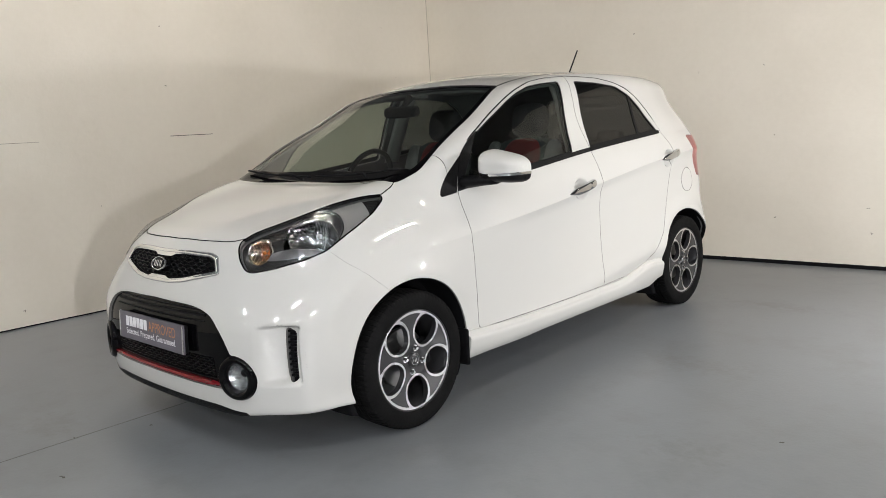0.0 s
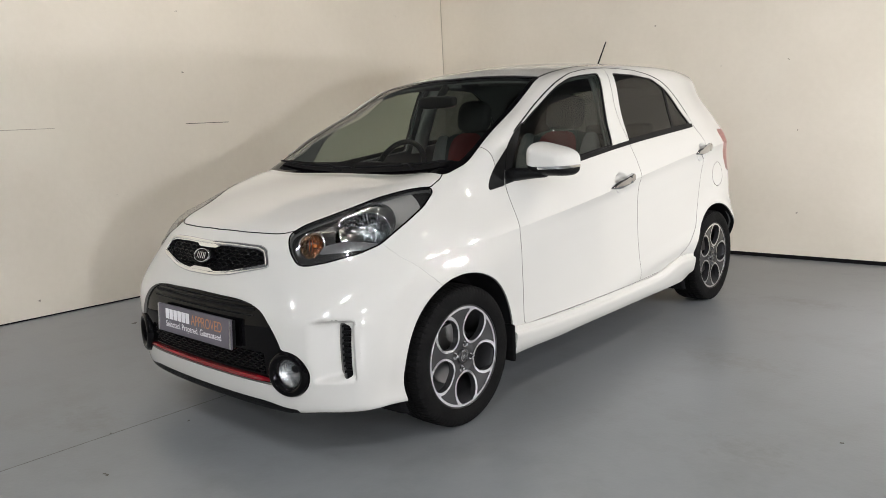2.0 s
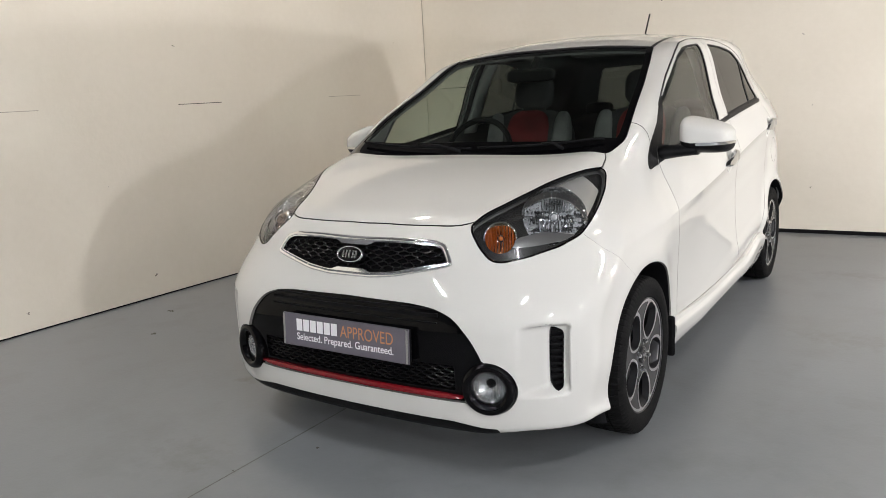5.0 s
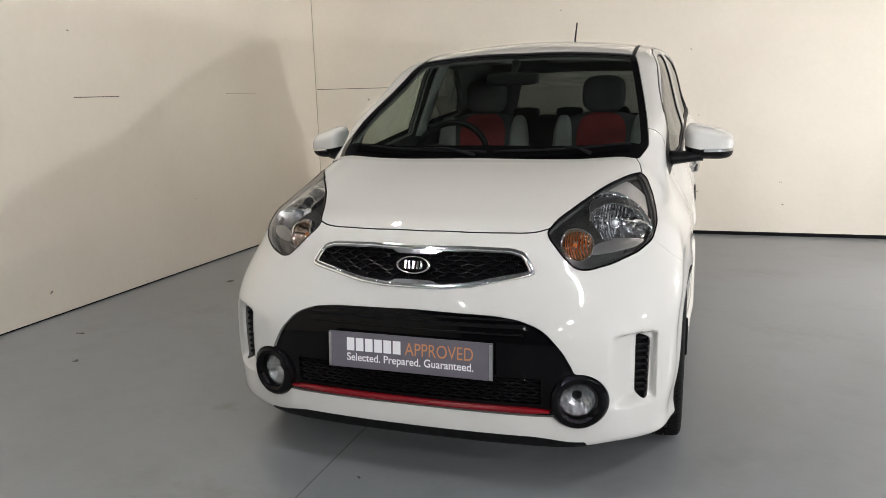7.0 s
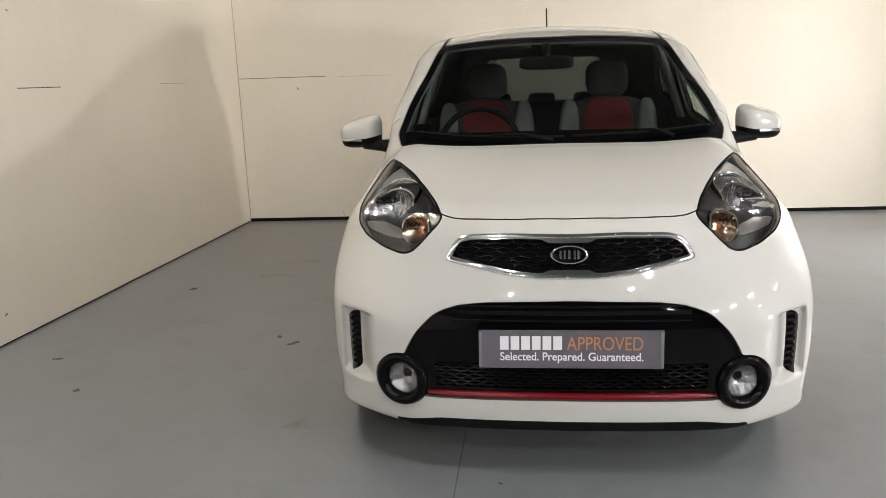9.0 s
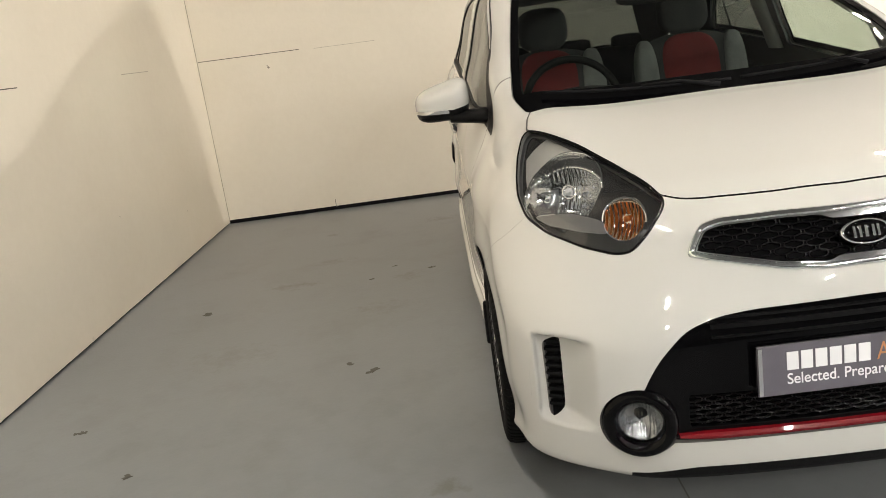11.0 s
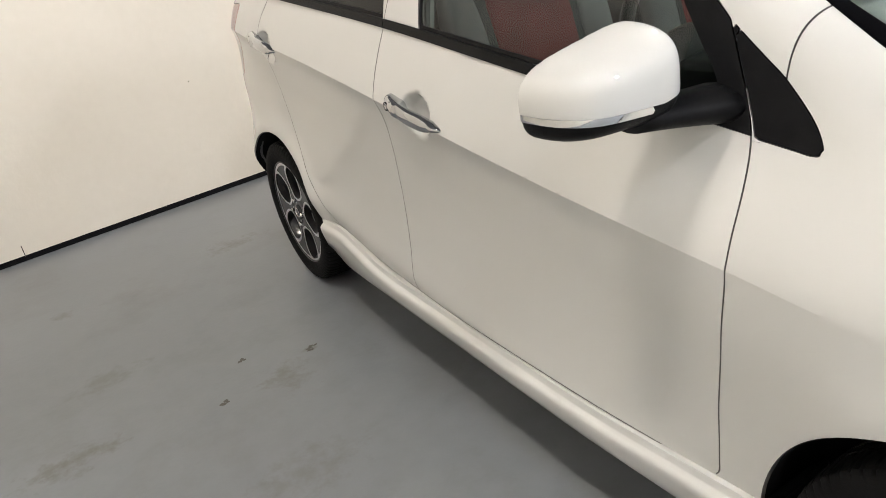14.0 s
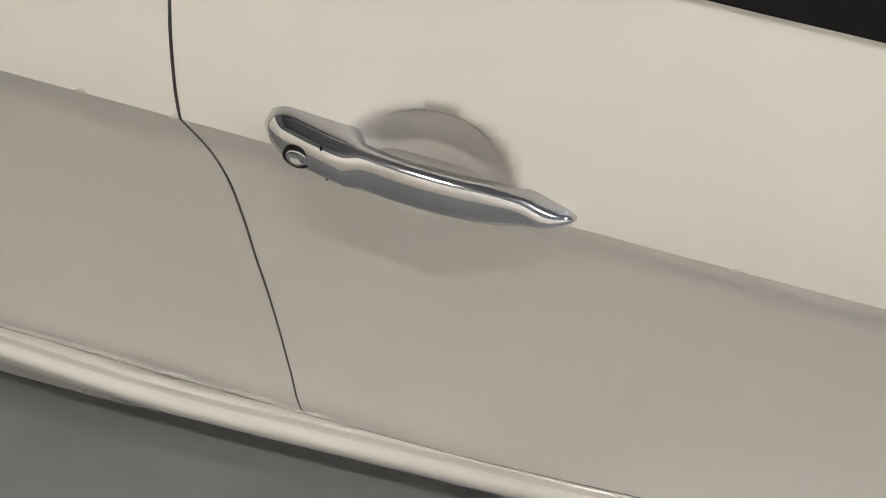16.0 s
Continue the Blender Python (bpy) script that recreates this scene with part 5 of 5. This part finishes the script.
# ---- wipers, aerial, cabin ----
def roof_z(x, y):
    a, b = 0.7, 1.6
    for _ in range(28):
        m = (a + b) / 2
        if body(np.array([x]), np.array([y]), np.array([m]))[0] < 0:
            a = m
        else:
            b = m
    return a


def rod(bm, path, r0, r1, n=8):
    rows = []
    for i, p in enumerate(path):
        p = Vector(p)
        t = (Vector(path[min(i + 1, len(path) - 1)]) - Vector(path[max(i - 1, 0)])).normalized()
        u = t.orthogonal().normalized()
        w = t.cross(u)
        r = r0 + (r1 - r0) * i / max(len(path) - 1, 1)
        rows.append([p + u * (r * math.cos(a)) + w * (r * math.sin(a)) for a in np.linspace(0, 2 * math.pi, n + 1)[:-1]])
    # keep the rings from twisting
    for a, b in zip(rows, rows[1:]):
        k = min(range(n), key=lambda k: (b[k] - a[0]).length)
        b[:] = b[k:] + b[:k]
        if (b[1] - a[1]).length > (b[-1] - a[1]).length:
            b[1:] = b[1:][::-1]
    loft(bm, rows)


for x0, x1, y0, y1, px in ((-0.54, 0.02, 0.168, 0.142, -0.02), (0.05, 0.56, 0.146, 0.170, 0.42)):
    wiper_path = []
    for t in np.linspace(0, 1, 18):
        x = x0 + (x1 - x0) * t
        y = y0 + (y1 - y0) * t + 0.04 * x * x
        wiper_path.append((x, y, roof_z(x, y) + 0.014))
    bm = bmesh.new()
    rod(bm, wiper_path, 0.0045, 0.0045)
    wiper = part("wiper", bm, GAP, car, "black windscreen wiper", True)
    bm = bmesh.new()
    mid = wiper_path[9]
    rod(bm, [(px, 0.122 + 0.04 * px * px, roof_z(px, 0.122 + 0.04 * px * px) + 0.012), ((px + mid[0]) / 2, (0.126 + 0.04 * px * px + mid[1]) / 2 + 0.004, mid[2] + 0.006), (mid[0], mid[1], mid[2] + 0.006)], 0.007, 0.004)
    part("wiper_arm", bm, GAP, wiper, "", True)

bm = bmesh.new()
rod(bm, [(0.018, 2.285, 1.442), (0.018, 2.33, 1.500), (0.018, 2.422, 1.628)], 0.0055, 0.0045)
aerial = part("aerial", bm, BLACK, car, "short black roof aerial", True)
bm = bmesh.new()
rod(bm, [(0.018, 2.27, roof_z(0.018, 2.27) - 0.004), (0.018, 2.28, 1.452), (0.018, 2.292, 1.466)], 0.022, 0.008, 14)
part("aerial_base", bm, BLACK, aerial, "", True)


def pad(bm, x, y, z, wx, wy, wz, m=None, power=2.6):
    """A cushion: a sphere squared off."""
    got = bmesh.ops.create_uvsphere(bm, u_segments=24, v_segments=16, radius=1.0)["verts"]
    for v in got:
        c = [math.copysign(abs(k) ** (2 / power), k) for k in v.co]
        v.co = (x + c[0] * wx / 2, y + c[1] * wy / 2, z + c[2] * wz / 2)
    if m is not None:
        bmesh.ops.transform(bm, matrix=m, verts=got)


for sx in (0.31, -0.33):
    seat = new("seat")
    seat.parent = car
    seat["label"] = "charcoal cloth front seat with a red centre"
    tilt_back = Matrix.Translation((sx, 1.30, 0.52)) @ pose(0, 0, 0, -14, 0, 0)
    for name, mat, a in (("backrest", SEATGREY, (0, 0, 0.29, 0.53, 0.13, 0.60)), ("back_panel", SEATRED, (0, -0.036, 0.31, 0.30, 0.07, 0.54)),
                         ("headrest", SEATGREY, (0, -0.005, 0.685, 0.225, 0.10, 0.190))):
        bm = bmesh.new()
        pad(bm, *a, tilt_back, 3.2)
        part(name, bm, mat, seat, "", True)
    for dx in (-0.20, 0.20):
        bm = bmesh.new()
        pad(bm, dx, -0.036, 0.33, 0.11, 0.09, 0.48, tilt_back, 2.8)
        part("bolster", bm, SEATSIDE, seat, "light grey side bolster", True)
        bm = bmesh.new()
        rod(bm, [tilt_back @ Vector((dx * 0.33, 0, 0.55)), tilt_back @ Vector((dx * 0.33, 0, 0.64))], 0.006, 0.006)
        part("headrest_post", bm, CHROME, seat, "", True)
    bm = bmesh.new()
    pad(bm, sx, 1.10, 0.46, 0.50, 0.52, 0.16, None, 3.0)
    part("cushion", bm, SEATGREY, seat, "", True)
bench = new("rear_seat")
bench.parent = car
bench["label"] = "charcoal cloth rear bench with low headrests"
bm = bmesh.new()
pad(bm, 0, 2.38, 0.74, 1.22, 0.20, 0.60, None, 4.0)
part("backrest", bm, SEATGREY, bench, "", True)
bm = bmesh.new()
pad(bm, 0, 2.08, 0.46, 1.22, 0.50, 0.20, None, 4.0)
part("cushion", bm, SEATGREY, bench, "", True)
for x in (-0.30, -0.015, 0.28):
    bm = bmesh.new()
    pad(bm, x, 2.37, 1.055, 0.175, 0.07, 0.085, None, 4.0)
    part("headrest", bm, SEATGREY, bench, "", True)

# dashboard
bm = bmesh.new()
rows = []
for x in np.linspace(-0.60, 0.60, 25):
    hump = 0.028 * math.exp(-((x + 0.335) / 0.15) ** 2)
    k = 0.06 * x * x
    rows.append([(x, 0.10 + k, 0.86), (x, 0.16 + k, 0.915), (x, 0.30 + k, 0.945), (x, 0.50 + k * 0.5, 0.958 + hump * 0.8), (x, 0.62 + k * 0.3, 0.955 + hump), (x, 0.665 + k * 0.2, 0.935 + hump), (x, 0.66, 0.88), (x, 0.60, 0.70), (x, 0.58, 0.45), (x, 0.20, 0.45)])
loft(bm, rows)
part("dashboard", bm, BLACK, car, "black plastic dashboard", True)
wheel_m = Matrix.Translation((-0.335, 0.80, 0.905)) @ pose(0, 0, 0, 90 - 24, 0, 0)
ring = [wheel_m @ Vector((0.180 * math.cos(a), 0.180 * math.sin(a), 0)) for a in np.linspace(0, 2 * math.pi, 49)]
steer = new("steering_wheel")
steer.parent = car
steer["label"] = "black leather steering wheel"
bm = bmesh.new()
rod(bm, ring, 0.015, 0.015, 10)
part("rim", bm, BLACK, steer, "", True)
bm = bmesh.new()
pad(bm, 0, 0, -0.02, 0.15, 0.12, 0.05, wheel_m)
part("hub", bm, BLACK, steer, "", True)
for a in (0, 180, 270):
    bm = bmesh.new()
    box(bm, 0.05, 0.175, -0.018, 0.018, -0.022, -0.006, 0.004, wheel_m @ pose(0, 0, 0, 0, 0, a))
    part("spoke", bm, SATIN if a == 270 else BLACK, steer)
bm = bmesh.new()
pad(bm, -0.025, 0.795, 1.268, 0.245, 0.045, 0.062, None, 4.0)
rear_mirror = part("rear_view_mirror", bm, BLACK, car, "black rear-view mirror", True)
bm = bmesh.new()
rod(bm, [(-0.025, 0.80, 1.285), (-0.025, 0.83, 1.312), (-0.025, 0.865, 1.340)], 0.012, 0.022)
part("mirror_stem", bm, BLACK, rear_mirror, "", True)
for x in (-0.25, 0.25):
    bm = bmesh.new()
    pad(bm, x, 1.03, 1.350, 0.32, 0.14, 0.022, pose(0, 0, 0), 5.0)
    part("sun_visor", bm, LINING, car, "grey sun visor", True)
bm = bmesh.new()
box(bm, -0.70, 0.70, 0.45, 2.75, 0.24, 0.30)
part("cabin_floor", bm, GAP, car)

# the grey linings of the door pillars
PILLAR = grain(material("grey_pillar_trim", (0.3, 0.3, 0.3), 0.7), (0.26, 0.26, 0.255), (0.31, 0.31, 0.305), 20)
for side in (1, -1):
    bm = bmesh.new()
    rows = []
    for t in np.linspace(0, 1, 12):
        y, z = 1.325 + 0.05 * t, 0.98 + 0.38 * t
        x = float(half_width(np.array([y]), np.array([z]))[0]) - 0.045 - 0.02 * t * t
        rows.append([(side * x, y - 0.055, z), (side * (x - 0.022), y - 0.05, z), (side * (x - 0.034), y, z), (side * (x - 0.022), y + 0.05, z), (side * x, y + 0.055, z)])
    loft(bm, rows)
    part("pillar_trim", bm, PILLAR, car, "light grey pillar lining", True)

# ---- joints and marks on the walls and the floor ----
def flat_mark(name, label, where, size, seed, wall, mat, flecks=5, stretch=1.0):
    """A scuff: a few thin irregular flecks lying on a wall (x or y) or on the floor (z)."""
    rnd = random.Random(seed)
    bm = bmesh.new()
    for k in range(flecks):
        cu, cv = rnd.gauss(0, size * 0.22) * stretch, rnd.gauss(0, size * 0.16)
        r = size * rnd.uniform(0.12, 0.45)
        n = 11
        pts = []
        for i in range(n):
            a = 2 * math.pi * i / n
            q = r * rnd.uniform(0.35, 1.0)
            u, v = cu + q * math.cos(a) * stretch, cv + q * math.sin(a) * 0.7
            d = 0.0012 + 0.0003 * k
            pts.append({"x": (d, u, v), "y": (u, -d, v), "z": (u, v, d)}[wall])
        f = bm.faces.new([bm.verts.new(p) for p in pts])
        got = bmesh.ops.extrude_face_region(bm, geom=[f])
        back = {"x": (-0.0008, 0, 0), "y": (0, 0.0008, 0), "z": (0, 0, -0.0008)}[wall]
        bmesh.ops.translate(bm, verts=[e for e in got["geom"] if isinstance(e, bmesh.types.BMVert)], vec=back)
    bmesh.ops.recalc_face_normals(bm, faces=bm.faces)
    ob = mesh_object(name, bm, mat)
    ob.matrix_basis = {"x": TURN_LEFT, "y": TURN_BACK, "z": Matrix()}[wall] @ pose(*where)
    return tagged(ob, label, "scuff mark", kind="structure")


def joint(name, a, b, wide, mat):
    """A thin straight line lying on a surface, as a box between two corners."""
    bm = bmesh.new()
    box(bm, min(a[0], b[0]) - wide[0], max(a[0], b[0]) + wide[0], min(a[1], b[1]) - wide[1], max(a[1], b[1]) + wide[1], min(a[2], b[2]) - wide[2], max(a[2], b[2]) + wide[2])
    line = tagged(mesh_object(name, bm, mat), "thin dark joint between painted boards", "joint", kind="structure")
    line.matrix_basis = Matrix() if name == "floor_joint" else TURN_BACK if a[1] == b[1] else TURN_LEFT


WALLSCUFF = material("grey_wall_scuff", (0.22, 0.20, 0.17), 0.7)
JOINT = material("joint_shadow", (0.10, 0.09, 0.075), 0.8)
FAINT = grain(material("faint_joint", (0.36, 0.33, 0.27), 0.7), (0.30, 0.27, 0.22), (0.48, 0.44, 0.37), 9)
joint("trim_joint", (WX, 0.88, 1.233), (WX, 1.24, 1.236), (0.0012, 0, 0.0009), JOINT)
joint("trim_joint", (WX, -0.62, 1.238), (WX, -0.06, 1.240), (0.001, 0, 0.001), FAINT)
joint("trim_joint", (WX, 2.35, 1.236), (WX, 2.75, 1.238), (0.001, 0, 0.001), FAINT)
joint("trim_joint", (WX + 0.01, WY, 1.256), (-1.86, WY, 1.258), (0, 0.0012, 0.0015), JOINT)
joint("trim_joint", (-1.75, WY, 1.250), (-1.29, WY, 1.250), (0, 0.001, 0.0014), FAINT)
joint("trim_joint", (-1.778, WY, 0.024), (-1.776, WY, 0.085), (0.0012, 0.001, 0), JOINT)
joint("trim_joint", (WX + 0.004, WY - 0.004, 0.024), (WX + 0.004, WY - 0.004, BOARDS), (0.002, 0.002, 0), FAINT)
joint("floor_joint", (-0.345, -9.0, 0.0), (-0.343, 3.8, 0.0), (0.0012, 0, 0.0008), material("floor_joint", (0.12, 0.12, 0.115), 0.6))
wall_label, floor_label = "small dark scuff on the cream wall", "dark dried scuff on the grey floor"
for k, (y, z, s) in enumerate(((0.89, 1.613, 0.022), (0.888, 2.044, 0.024), (0.30, 0.767, 0.012), (1.9, 0.5, 0.012), (2.9, 0.30, 0.012), (0.55, 0.15, 0.03), (-0.3, 0.12, 0.03))):
    flat_mark("wall_mark", wall_label, (WX, y, z), s * 0.8, k, "x", WALLSCUFF, 3)
for k, (x, z, s) in enumerate(((-2.12, 1.160, 0.046), (0.746, 0.975, 0.024), (0.764, 0.366, 0.03), (1.386, 0.444, 0.026), (-0.369, 1.847, 0.024), (0.671, 1.496, 0.02), (1.412, 0.266, 0.028), (-0.75, 0.62, 0.016))):
    flat_mark("wall_mark", wall_label, (x, WY, z), s * 0.8, 20 + k, "y", WALLSCUFF, 3)
for k, (x, y, s, n) in enumerate(((-2.18, 1.53, 0.045, 6), (-1.355, 0.675, 0.035, 4), (-1.256, 0.578, 0.045, 7), (-1.98, 0.0, 0.04, 5), (-2.30, 0.35, 0.05, 4), (-1.02, 1.878, 0.04, 5), (-1.225, 1.99, 0.025, 5),
                                  (0.0, -1.085, 0.025, 3), (-0.205, -0.64, 0.02, 3), (1.939, 0.647, 0.014, 2), (-0.35, -0.91, 0.02, 3), (-1.34, 1.79, 0.03, 6))):
    flat_mark("floor_mark", floor_label, (x, y, 0), s * 1.25, 50 + k, "z", SCUFF, n)
